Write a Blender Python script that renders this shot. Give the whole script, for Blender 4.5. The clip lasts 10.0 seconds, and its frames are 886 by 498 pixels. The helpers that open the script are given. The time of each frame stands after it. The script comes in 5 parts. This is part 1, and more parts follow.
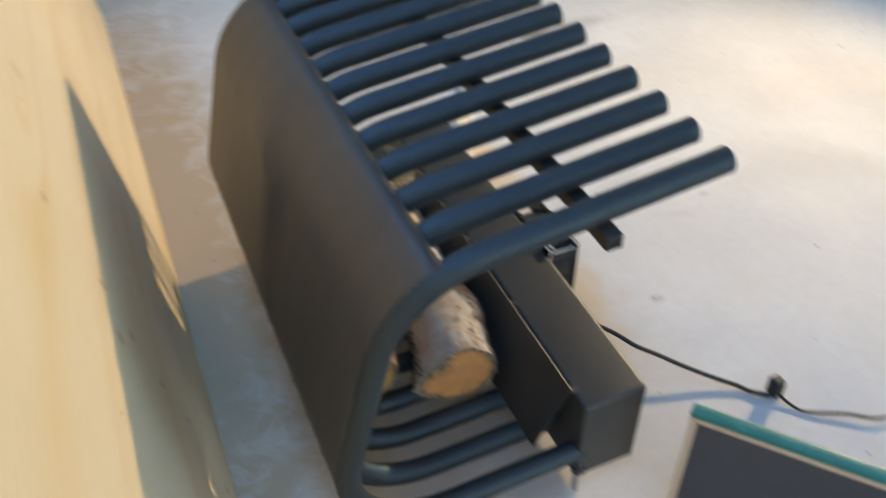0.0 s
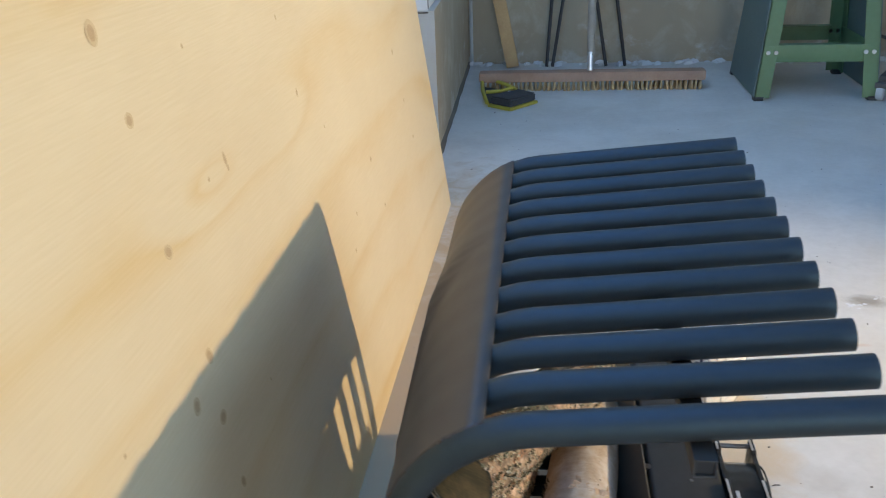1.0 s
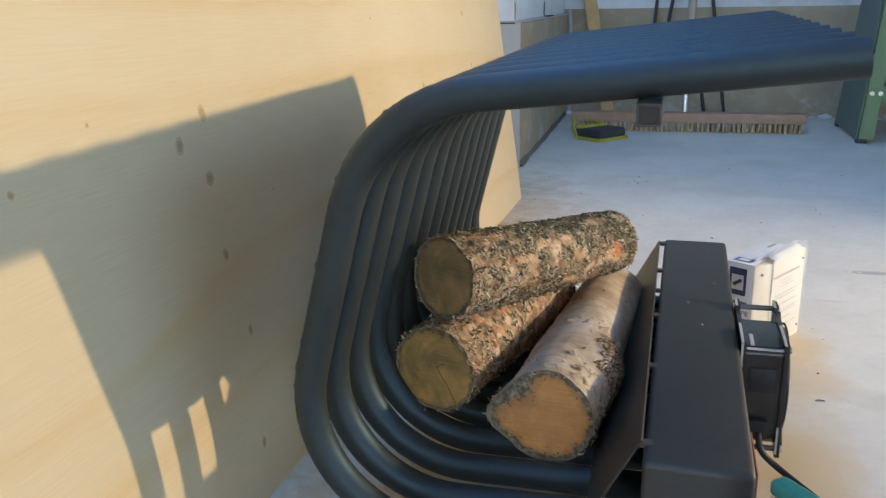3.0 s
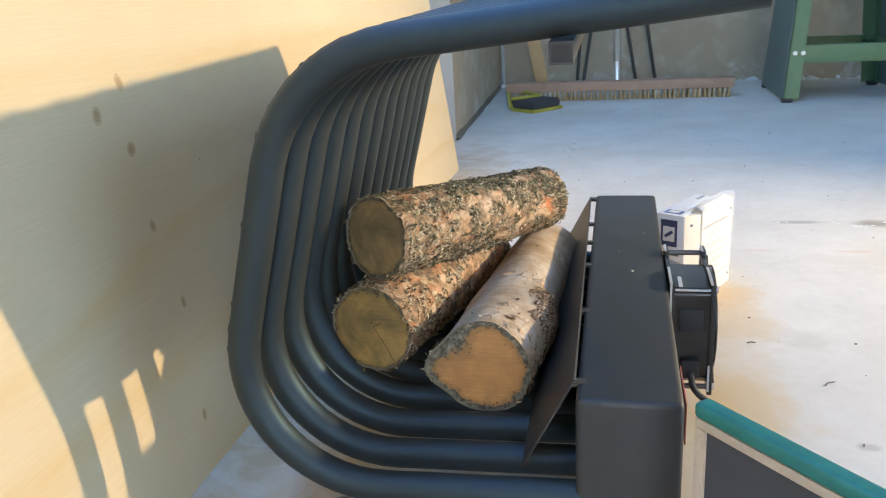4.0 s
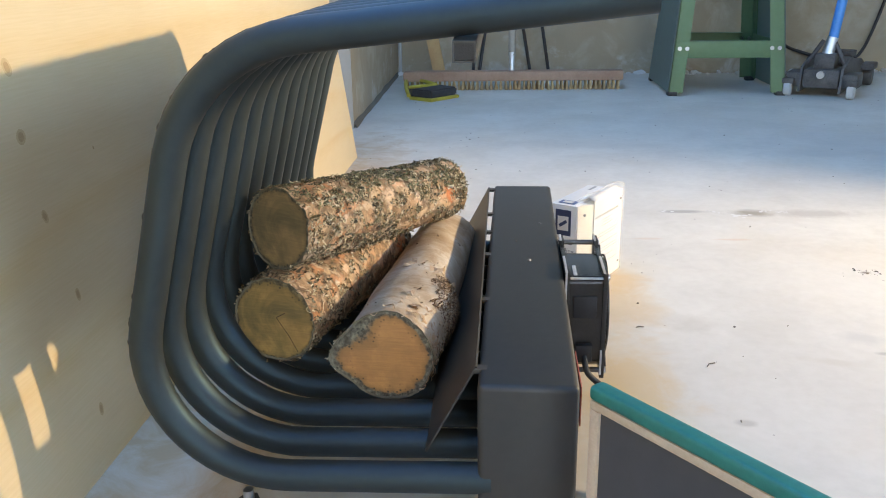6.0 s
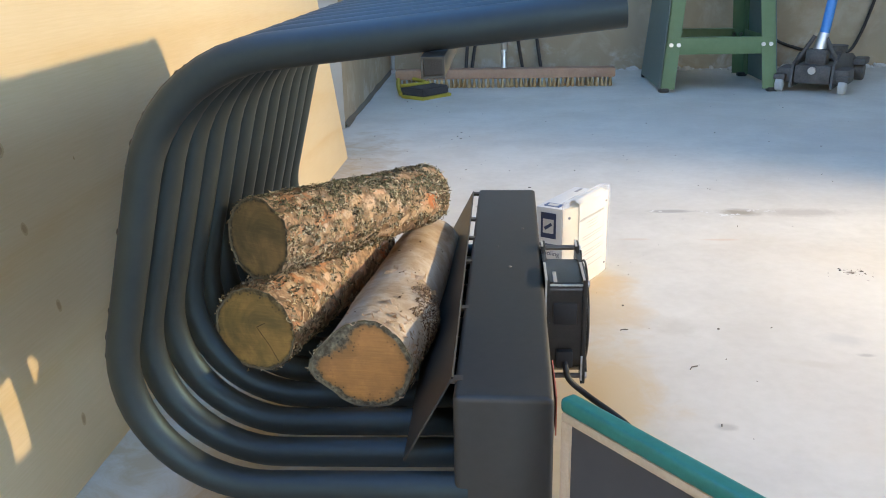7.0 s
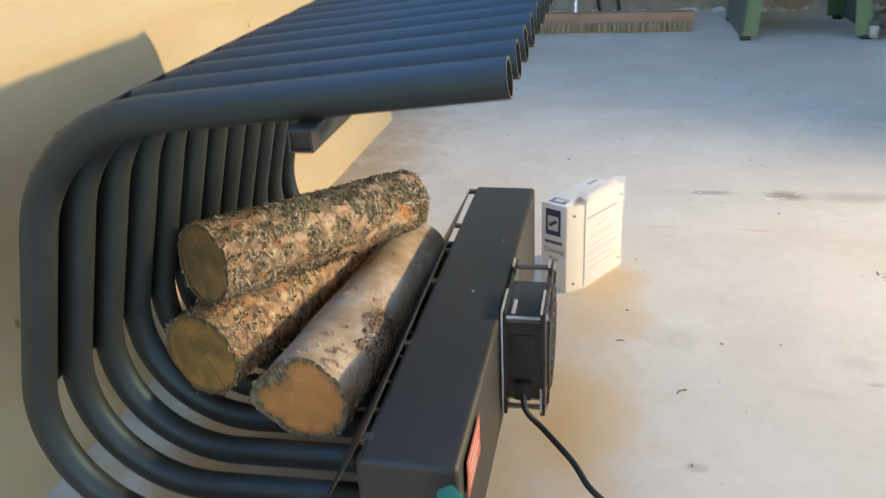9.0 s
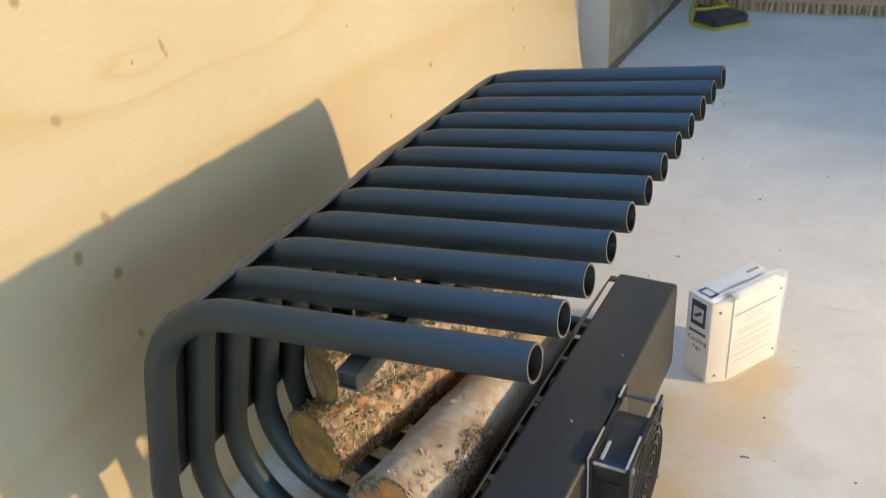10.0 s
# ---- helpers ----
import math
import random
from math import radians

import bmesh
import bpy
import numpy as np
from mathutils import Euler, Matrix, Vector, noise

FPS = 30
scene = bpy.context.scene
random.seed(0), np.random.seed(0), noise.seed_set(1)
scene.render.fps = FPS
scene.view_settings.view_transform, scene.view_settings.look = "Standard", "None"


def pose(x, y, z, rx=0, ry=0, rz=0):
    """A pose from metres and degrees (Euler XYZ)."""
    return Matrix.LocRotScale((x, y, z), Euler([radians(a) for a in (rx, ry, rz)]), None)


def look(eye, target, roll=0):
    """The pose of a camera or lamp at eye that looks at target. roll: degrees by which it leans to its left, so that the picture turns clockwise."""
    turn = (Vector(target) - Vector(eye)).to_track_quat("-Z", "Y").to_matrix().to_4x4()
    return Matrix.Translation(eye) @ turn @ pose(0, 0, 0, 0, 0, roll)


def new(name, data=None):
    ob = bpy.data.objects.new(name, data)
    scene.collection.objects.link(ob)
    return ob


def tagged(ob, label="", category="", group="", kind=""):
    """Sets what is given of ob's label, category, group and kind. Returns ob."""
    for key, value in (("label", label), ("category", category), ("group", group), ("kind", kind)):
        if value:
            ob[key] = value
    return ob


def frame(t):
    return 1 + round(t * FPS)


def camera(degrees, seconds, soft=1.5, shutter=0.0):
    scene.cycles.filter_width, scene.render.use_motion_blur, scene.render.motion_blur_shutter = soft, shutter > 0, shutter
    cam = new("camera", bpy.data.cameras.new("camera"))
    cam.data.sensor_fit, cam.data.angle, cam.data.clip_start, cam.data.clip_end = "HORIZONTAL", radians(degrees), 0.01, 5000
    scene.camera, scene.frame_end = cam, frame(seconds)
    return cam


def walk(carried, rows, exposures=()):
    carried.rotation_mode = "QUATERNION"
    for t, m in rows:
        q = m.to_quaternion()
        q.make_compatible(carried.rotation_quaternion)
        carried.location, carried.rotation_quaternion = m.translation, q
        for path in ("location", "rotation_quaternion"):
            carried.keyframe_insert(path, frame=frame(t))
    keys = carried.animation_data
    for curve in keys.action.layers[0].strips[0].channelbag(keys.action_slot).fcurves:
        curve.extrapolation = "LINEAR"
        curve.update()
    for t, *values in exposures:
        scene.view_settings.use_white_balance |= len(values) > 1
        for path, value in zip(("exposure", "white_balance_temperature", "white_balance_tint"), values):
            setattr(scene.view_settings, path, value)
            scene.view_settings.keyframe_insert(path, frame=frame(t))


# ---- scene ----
cam = camera(55.0, 10.0, soft=1.0, shutter=0.4)
PATH = [
    (0, (-0.436, -0.438, 0.827), (0.14, 0.941, -0.502), -1.5),
    (0.2, (-0.424, -0.435, 0.813), (-0.019, 1.093, -0.412), -2.1),
    (0.5, (-0.34, -0.447, 0.783), (-0.324, 1.283, -0.22), -3.1),
    (0.8, (-0.257, -0.459, 0.742), (-0.479, 1.345, -0.092), -2.3),
    (1, (-0.218, -0.465, 0.726), (-0.454, 1.345, -0.091), -2.2),
    (1.2, (-0.202, -0.488, 0.719), (-0.438, 1.344, -0.047), -1.8),
    (1.5, (-0.176, -0.528, 0.709), (-0.466, 1.347, 0.075), -2.7),
    (1.8, (-0.144, -0.539, 0.644), (-0.587, 1.335, 0.105), -1.7),
    (2, (-0.126, -0.527, 0.589), (-0.625, 1.346, 0.098), -1.4),
    (2.2, (-0.11, -0.52, 0.539), (-0.634, 1.343, 0.036), -2.0),
    (2.5, (-0.104, -0.527, 0.479), (-0.646, 1.326, -0.045), -1.5),
    (2.7, (-0.107, -0.534, 0.456), (-0.647, 1.316, -0.078), -1.0),
    (3.8, (-0.084, -0.53, 0.436), (-0.484, 1.33, -0.183), -2.8),
    (4, (-0.088, -0.539, 0.425), (-0.472, 1.33, -0.175), -3.0),
    (4.5, (-0.09, -0.542, 0.413), (-0.271, 1.377, -0.12), -2.0),
    (5, (-0.097, -0.549, 0.404), (-0.237, 1.361, -0.172), -1.3),
    (5.2, (-0.098, -0.548, 0.413), (-0.235, 1.357, -0.178), -1.0),
    (6.3, (-0.083, -0.552, 0.436), (-0.225, 1.334, -0.215), -0.9),
    (6.5, (-0.076, -0.551, 0.44), (-0.218, 1.334, -0.216), -1.0),
    (7, (-0.075, -0.549, 0.445), (-0.213, 1.338, -0.205), -1.3),
    (7.5, (-0.067, -0.542, 0.448), (-0.225, 1.334, -0.229), -1.8),
    (8, (-0.06, -0.537, 0.447), (-0.212, 1.34, -0.228), -1.8),
    (8.5, (-0.03, -0.523, 0.462), (-0.163, 1.353, -0.219), -2.4),
    (8.7, (0.007, -0.506, 0.472), (-0.194, 1.318, -0.324), -2.9),
    (8.8, (0.027, -0.494, 0.489), (-0.247, 1.31, -0.332), -1.9),
    (9, (0.054, -0.468, 0.517), (-0.317, 1.324, -0.29), -2.7),
    (9.2, (0.075, -0.446, 0.531), (-0.414, 1.308, -0.298), -2.6),
    (9.5, (0.098, -0.397, 0.594), (-0.608, 1.289, -0.218), -4.2),
    (9.7, (0.121, -0.381, 0.657), (-0.652, 1.258, -0.188), -4.4),
    (9.8, (0.133, -0.377, 0.683), (-0.683, 1.22, -0.201), -4.6),
    (10, (0.149, -0.367, 0.703), (-0.709, 1.163, -0.256), -4.3),
]
walk(cam, [(t, look(eye, target, roll)) for t, eye, target, roll in PATH],
     exposures=[(t, stops + 0.78, kelvin, 9) for t, stops, kelvin in ((0.0, 3.25, 7050), (1.0, 3.22, 6650), (1.6, 3.12, 6600), (2.7, 3.07, 6750), (3.0, 3.2, 6800), (4.0, 3.64, 6850), (5.0, 3.62, 7050), (6.5, 3.56, 7000), (7.5, 3.46, 7100), (8.5, 3.38, 7300), (10.0, 3.32, 7450))])

# ---- world and lights ----
world = bpy.data.worlds.new("sky")
scene.world = world
world.use_nodes = True
wn = world.node_tree.nodes
sky = wn.new("ShaderNodeTexSky")
sky.sky_type, sky.sun_disc = "NISHITA", False
sky.sun_elevation, sky.sun_rotation = radians(35), radians(130)
sky.ozone_density, sky.dust_density = 4.0, 0.0
world.node_tree.links.new(sky.outputs[0], wn["Background"].inputs[0])
wn["Background"].inputs[1].default_value = 0.06

LAMP_AT = Vector((1.66, 0.79, 0.745))


ld = bpy.data.lights.new("work_lamp_light", "SPOT")
ld.energy, ld.color, ld.shadow_soft_size, ld.spot_size, ld.spot_blend = 10.9, (1.0, 0.80, 0.50), 0.030, radians(90), 1.0
new("work_lamp_light", ld).matrix_world = look(LAMP_AT, (-0.5, 0.35, 0.35))

# warm fill light added in the unseen long window of the east wall
wd = bpy.data.lights.new("east_fill_light", "AREA")
wd.shape, wd.size, wd.size_y, wd.energy, wd.color = "RECTANGLE", 2.9, 1.1, 0.2, (1.0, 0.72, 0.40)
new("east_fill_light", wd).matrix_world = look((3.19, -1.0, 1.55), (-0.5, -0.2, 0.2))

# warm fill light added in the unseen open doorway of the south wall
dd = bpy.data.lights.new("south_fill_light", "AREA")
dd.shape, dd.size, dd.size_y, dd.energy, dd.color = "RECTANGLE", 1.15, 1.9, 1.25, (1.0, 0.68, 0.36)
new("south_fill_light", dd).matrix_world = look((0.9, -3.22, 1.02), (0.2, 0.5, 0.4))

# blue area lamps over the low west wall and in the open roof strip
OPEN_X, OPEN_Y = -0.15, (-2.40, 1.90)
# both are added to turn the tube tops blue, in place of unseen sky
for name, wide, high, watts, eye, target in (("west_blue_lamp", OPEN_Y[1] - OPEN_Y[0] - 0.1, 1.0, 1.05, (-0.60, -0.25, 1.65), (1, -0.25, 1.65)),
                                             ("roof_blue_lamp", 0.36, 2.7, 0.80, (-0.37, 0.50, 2.25), (-0.37, 0.50001, 0))):
    nl = bpy.data.lights.new(name, "AREA")
    nl.shape, nl.size, nl.size_y, nl.energy, nl.color = "RECTANGLE", wide, high, watts, (0.06, 0.38, 1.0)
    new(name, nl).matrix_world = look(eye, target)

# ---- materials ----


def mat(name, base, rough=0.6, metal=0.0, spec=0.5):
    m = bpy.data.materials.new(name)
    m.use_nodes = True
    p = m.node_tree.nodes["Principled BSDF"]
    p.inputs["Base Color"].default_value = (*base, 1)
    p.inputs["Roughness"].default_value = rough
    p.inputs["Metallic"].default_value = metal
    p.inputs["Specular IOR Level"].default_value = spec
    return m


def nd(m, kind, **inputs):
    n = m.node_tree.nodes.new("ShaderNode" + kind)
    for k, v in inputs.items():
        n.inputs[k.replace("_", " ")].default_value = v
    return n


def ln(m, a, b):
    m.node_tree.links.new(a, b)


def bsdf(m):
    return m.node_tree.nodes["Principled BSDF"]


def coords(m, scale=(1, 1, 1), kind="Object", rot=(0, 0, 0), loc=(0, 0, 0)):
    c, mp = nd(m, "TexCoord"), nd(m, "Mapping")
    mp.inputs["Scale"].default_value = scale
    mp.inputs["Rotation"].default_value = rot
    mp.inputs["Location"].default_value = loc
    ln(m, c.outputs[kind], mp.inputs["Vector"])
    return mp.outputs[0]


def noise_tex(m, vec, scale, detail=4, rough=0.55, distort=0.0):
    n = nd(m, "TexNoise", Scale=scale, Detail=detail, Roughness=rough, Distortion=distort)
    if vec is not None:
        ln(m, vec, n.inputs["Vector"])
    return n.outputs["Fac"]


def ramp(m, fac, stops):
    r = nd(m, "ValToRGB")
    e = r.color_ramp.elements
    while len(e) < len(stops):
        e.new(0.5)
    for el, (pos, col) in zip(e, stops):
        el.position, el.color = pos, (*col, 1) if len(col) == 3 else col
    ln(m, fac, r.inputs[0])
    return r.outputs[0]


def mix(m, fac, a, b, mode="MIX"):
    n = m.node_tree.nodes.new("ShaderNodeMix")
    n.data_type, n.blend_type = "RGBA", mode
    for sock, v in ((n.inputs["Factor"], fac), (n.inputs[6], a), (n.inputs[7], b)):
        if isinstance(v, (int, float)):
            sock.default_value = v
        elif isinstance(v, tuple):
            sock.default_value = (*v, 1)
        else:
            ln(m, v, sock)
    return n.outputs[2]


def math_node(m, op, a, b=0.0):
    n = m.node_tree.nodes.new("ShaderNodeMath")
    n.operation = op
    for sock, v in ((n.inputs[0], a), (n.inputs[1], b)):
        if isinstance(v, (int, float)):
            sock.default_value = v
        else:
            ln(m, v, sock)
    return n.outputs[0]


def bump(m, height, strength=0.3, dist=0.002):
    b = nd(m, "Bump", Strength=strength, Distance=dist)
    ln(m, height, b.inputs["Height"])
    ln(m, b.outputs[0], bsdf(m).inputs["Normal"])


def colour(m, c):
    ln(m, c, bsdf(m).inputs["Base Color"])


def rough(m, c):
    ln(m, c, bsdf(m).inputs["Roughness"])


def varied(name, a, b, scale, r=0.6, rvar=0.1, metal=0.0, bump_scale=None, bump_by=0.2, bump_dist=0.001, spec=0.5):
    """A surface of two close colours mottled at two scales, with fine relief."""
    m = mat(name, a, r, metal, spec)
    v = coords(m)
    big, small = noise_tex(m, v, scale), noise_tex(m, v, scale * 9, 3)
    f = math_node(m, "ADD", math_node(m, "MULTIPLY", big, 0.65), math_node(m, "MULTIPLY", small, 0.35))
    colour(m, ramp(m, f, [(0.32, a), (0.68, b)]))
    rough(m, math_node(m, "ADD", math_node(m, "MULTIPLY", big, rvar * 2), r - rvar))
    bump(m, noise_tex(m, v, bump_scale or scale * 20, 3), bump_by, bump_dist)
    return m


# black stove paint, with a faint orange peel and a dusting
M_STOVE = varied("stove_paint", (0.020, 0.0188, 0.0160), (0.033, 0.0308, 0.0262), 14, 0.52, 0.05, 0, 420, 0.10, 0.0003, 0.5)
# tube paint; its blue specular tint puts the sky's reflection into the colour
M_TUBE = varied("tube_paint_sky_tint", (0.0215, 0.0195, 0.0150), (0.0325, 0.0295, 0.0226), 14, 0.54, 0.05, 0, 420, 0.10, 0.0003, 0.5)
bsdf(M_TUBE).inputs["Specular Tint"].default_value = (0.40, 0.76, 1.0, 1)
M_SHEET = varied("stove_paint_sheet", (0.034, 0.027, 0.021), (0.052, 0.042, 0.032), 9, 0.52, 0.06, 0, 240, 0.16, 0.0005, 0.5)
for m_ in (M_STOVE, M_TUBE, M_SHEET):
    bsdf(m_).inputs["IOR"].default_value = 1.6
M_TIP = mat("cut_steel_rim", (0.16, 0.15, 0.14), 0.45, 0.6)
M_STEEL = varied("bare_steel", (0.45, 0.45, 0.46), (0.6, 0.6, 0.6), 60, 0.32, 0.06, 1.0)
M_FANBLACK = varied("fan_black", (0.022, 0.021, 0.019), (0.036, 0.034, 0.031), 40, 0.24, 0.05)
M_WORNEDGE = varied("worn_edge", (0.42, 0.40, 0.37), (0.62, 0.60, 0.56), 120, 0.45, 0.08, 0.2)
M_GRIT = varied("grit", (0.075, 0.060, 0.045), (0.19, 0.155, 0.12), 40, 0.8)
M_RUBBER = varied("rubber", (0.012, 0.012, 0.012), (0.025, 0.024, 0.023), 60, 0.55, 0.08)
M_RED = varied("red_label", (0.50, 0.10, 0.07), (0.58, 0.16, 0.11), 60, 0.45, 0.05)
M_PALE = mat("pale_print", (0.75, 0.72, 0.68), 0.6)
M_INK = mat("ink", (0.10, 0.10, 0.13), 0.6)
M_INKGREY = mat("faded_print", (0.27, 0.27, 0.28), 0.6)
M_NAVY = mat("navy_print", (0.03, 0.04, 0.09), 0.5)
M_BLUEPRINT = mat("blue_print", (0.06, 0.10, 0.22), 0.5)


# where, half lengths, turn, strength and colour of the stains and toned patches on the concrete
STAINS = [(0.233, 0.954, 0.050, 0.013, 1, 0.85, (0.33, 0.31, 0.28)), (0.350, 0.946, 0.050, 0.026, -4, 0.95, (0.30, 0.26, 0.205)),
          (0.455, 0.944, 0.10, 0.030, 2, 0.7, (0.40, 0.36, 0.31)), (0.05, 0.50, 0.075, 0.13, -15, 0.55, (0.56, 0.40, 0.21)),
          # first in this row: darker tan along the floor between plywood and heater
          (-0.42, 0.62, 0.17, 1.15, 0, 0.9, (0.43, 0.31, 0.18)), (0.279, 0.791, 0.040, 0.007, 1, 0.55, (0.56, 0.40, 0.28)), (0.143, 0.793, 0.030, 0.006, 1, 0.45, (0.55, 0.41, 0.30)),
          (0.04, 0.27, 0.07, 0.16, 0, 0.75, (0.56, 0.42, 0.24)), (0.075, 0.595, 0.05, 0.06, 10, 0.6, (0.58, 0.42, 0.24)),
          (0.20, 0.02, 0.13, 0.05, 30, 0.25, (0.52, 0.47, 0.40)), (0.9, 1.6, 0.5, 0.25, 20, 0.3, (0.44, 0.43, 0.41)), (0.428, 0.640, 0.011, 0.007, 10, 0.9, (0.16, 0.13, 0.10)),
          (0.144, 0.443, 0.035, 0.040, 20, 0.45, (0.43, 0.39, 0.32)), (0.338, 0.411, 0.035, 0.022, -10, 0.60, (0.44, 0.42, 0.38)), (0.345, 0.368, 0.012, 0.006, 0, 0.8, (0.36, 0.33, 0.29)),
          (0.239, 0.444, 0.075, 0.045, 35, 0.35, (0.47, 0.43, 0.36)), (0.281, 0.344, 0.050, 0.012, -12, 0.45, (0.47, 0.42, 0.34)), (0.146, 0.203, 0.012, 0.008, 0, 0.6, (0.36, 0.32, 0.27)),
          (0.55, 0.35, 0.16, 0.07, -25, 0.35, (0.46, 0.43, 0.37)), (0.62, 1.45, 0.20, 0.05, 4, 0.4, (0.44, 0.42, 0.38)), (0.10, 1.55, 0.25, 0.06, -3, 0.35, (0.46, 0.43, 0.38))]


def concrete():
    m = mat("concrete_floor", (0.5, 0.5, 0.48), 0.5)
    v = coords(m)
    large = noise_tex(m, v, 1.1, 5, 0.6, 0.6)
    mid = noise_tex(m, v, 6, 6, 0.62, 0.3)
    fine = noise_tex(m, v, 60, 4, 0.6)
    base = ramp(m, large, [(0.30, (0.52, 0.475, 0.405)), (0.55, (0.61, 0.575, 0.505)), (0.75, (0.66, 0.63, 0.565))])
    base = mix(m, math_node(m, "MULTIPLY", ramp(m, mid, [(0.42, (0, 0, 0)), (0.64, (1, 1, 1))]), 0.55), base, (0.49, 0.455, 0.395))
    base = mix(m, 0.12, base, ramp(m, fine, [(0.35, (0.48, 0.46, 0.42)), (0.62, (0.70, 0.68, 0.64))]))
    # tan stains near the heater
    c = nd(m, "TexCoord")
    sp = nd(m, "SeparateXYZ")
    ln(m, c.outputs["Object"], sp.inputs[0])
    tan = math_node(m, "MULTIPLY", ramp(m, noise_tex(m, v, 4.2, 5, 0.6, 0.5), [(0.50, (0, 0, 0)), (0.70, (1, 1, 1))]), 0.22)
    base = mix(m, tan, base, (0.52, 0.42, 0.29))
    edge_noise = noise_tex(m, v, 16, 5, 0.65, 0.8)
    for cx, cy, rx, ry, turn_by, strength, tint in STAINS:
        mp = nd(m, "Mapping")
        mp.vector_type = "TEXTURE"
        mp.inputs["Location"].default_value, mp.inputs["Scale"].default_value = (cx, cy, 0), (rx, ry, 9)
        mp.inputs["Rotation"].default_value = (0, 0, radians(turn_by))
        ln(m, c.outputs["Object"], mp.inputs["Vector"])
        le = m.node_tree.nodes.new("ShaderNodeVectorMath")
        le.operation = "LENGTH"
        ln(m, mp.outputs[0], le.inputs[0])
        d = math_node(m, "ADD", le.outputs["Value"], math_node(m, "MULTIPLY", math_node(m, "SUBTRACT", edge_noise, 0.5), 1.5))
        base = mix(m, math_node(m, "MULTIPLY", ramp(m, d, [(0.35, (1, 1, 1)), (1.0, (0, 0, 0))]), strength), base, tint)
    # dark specks and small pits
    vo = nd(m, "TexVoronoi", Scale=26.0)
    ln(m, v, vo.inputs["Vector"])
    pits = ramp(m, vo.outputs["Distance"], [(0.03, (1, 1, 1)), (0.06, (0, 0, 0))])
    keep = ramp(m, noise_tex(m, v, 9, 2), [(0.56, (0, 0, 0)), (0.60, (1, 1, 1))])
    pit = math_node(m, "MULTIPLY", pits, keep)
    base = mix(m, math_node(m, "MULTIPLY", pit, 0.6), base, (0.20, 0.17, 0.14))
    colour(m, base)
    rough(m, ramp(m, mid, [(0.3, (0.66, 0.66, 0.66)), (0.7, (0.85, 0.85, 0.85))]))
    bsdf(m).inputs["Specular IOR Level"].default_value = 0.3
    h = math_node(m, "ADD", math_node(m, "MULTIPLY", mid, 0.7), math_node(m, "MULTIPLY", fine, 0.3))
    h = math_node(m, "SUBTRACT", h, math_node(m, "MULTIPLY", pit, 0.5))
    bump(m, h, 0.04, 0.004)
    return m


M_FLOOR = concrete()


def plaster(name, a, b, stain=None, lime=None):
    m = mat(name, a, 0.85)
    v = coords(m)
    n1, n2, n3 = noise_tex(m, v, 1.6, 5, 0.6, 0.4), noise_tex(m, v, 8, 6, 0.65, 0.5), noise_tex(m, v, 70, 3)
    c = ramp(m, n1, [(0.3, a), (0.7, b)])
    if stain:
        c = mix(m, math_node(m, "MULTIPLY", ramp(m, n2, [(0.50, (0, 0, 0)), (0.66, (1, 1, 1))]), 0.6), c, stain)
    if lime:
        # splashes of limewash along the foot
        sp = nd(m, "SeparateXYZ")
        ln(m, v, sp.inputs[0])
        splash = math_node(m, "SUBTRACT", noise_tex(m, coords(m, loc=(2, 0, 5)), 5, 6, 0.7, 0.6), math_node(m, "MULTIPLY", sp.outputs[2], 0.75))
        c = mix(m, math_node(m, "MULTIPLY", ramp(m, splash, [(0.50, (0, 0, 0)), (0.60, (1, 1, 1))]), 0.4), c, lime)
    colour(m, c)
    bump(m, math_node(m, "ADD", n2, math_node(m, "MULTIPLY", n3, 0.4)), 0.35, 0.004)
    return m


M_WHITEWALL = plaster("white_limewash", (0.60, 0.61, 0.61), (0.70, 0.71, 0.70), (0.55, 0.53, 0.50))
M_BROWNWALL = plaster("bare_render", (0.30, 0.235, 0.155), (0.40, 0.32, 0.215), (0.46, 0.39, 0.29), (0.60, 0.57, 0.52))
M_GREYBOARD = plaster("grey_board", (0.40, 0.395, 0.37), (0.48, 0.47, 0.44))
M_DARKBROWN = plaster("dark_brown", (0.10, 0.085, 0.065), (0.17, 0.145, 0.11))
M_LIME = plaster("lime_rubble", (0.58, 0.56, 0.52), (0.74, 0.72, 0.69), (0.34, 0.27, 0.20))
# colours of the unseen ceiling and walls, chosen for the light they bounce
M_CEIL = plaster("ceiling_boards", (0.11, 0.085, 0.058), (0.16, 0.125, 0.09))
M_WARMWALL = plaster("warm_plaster", (0.62, 0.54, 0.42), (0.70, 0.62, 0.50))


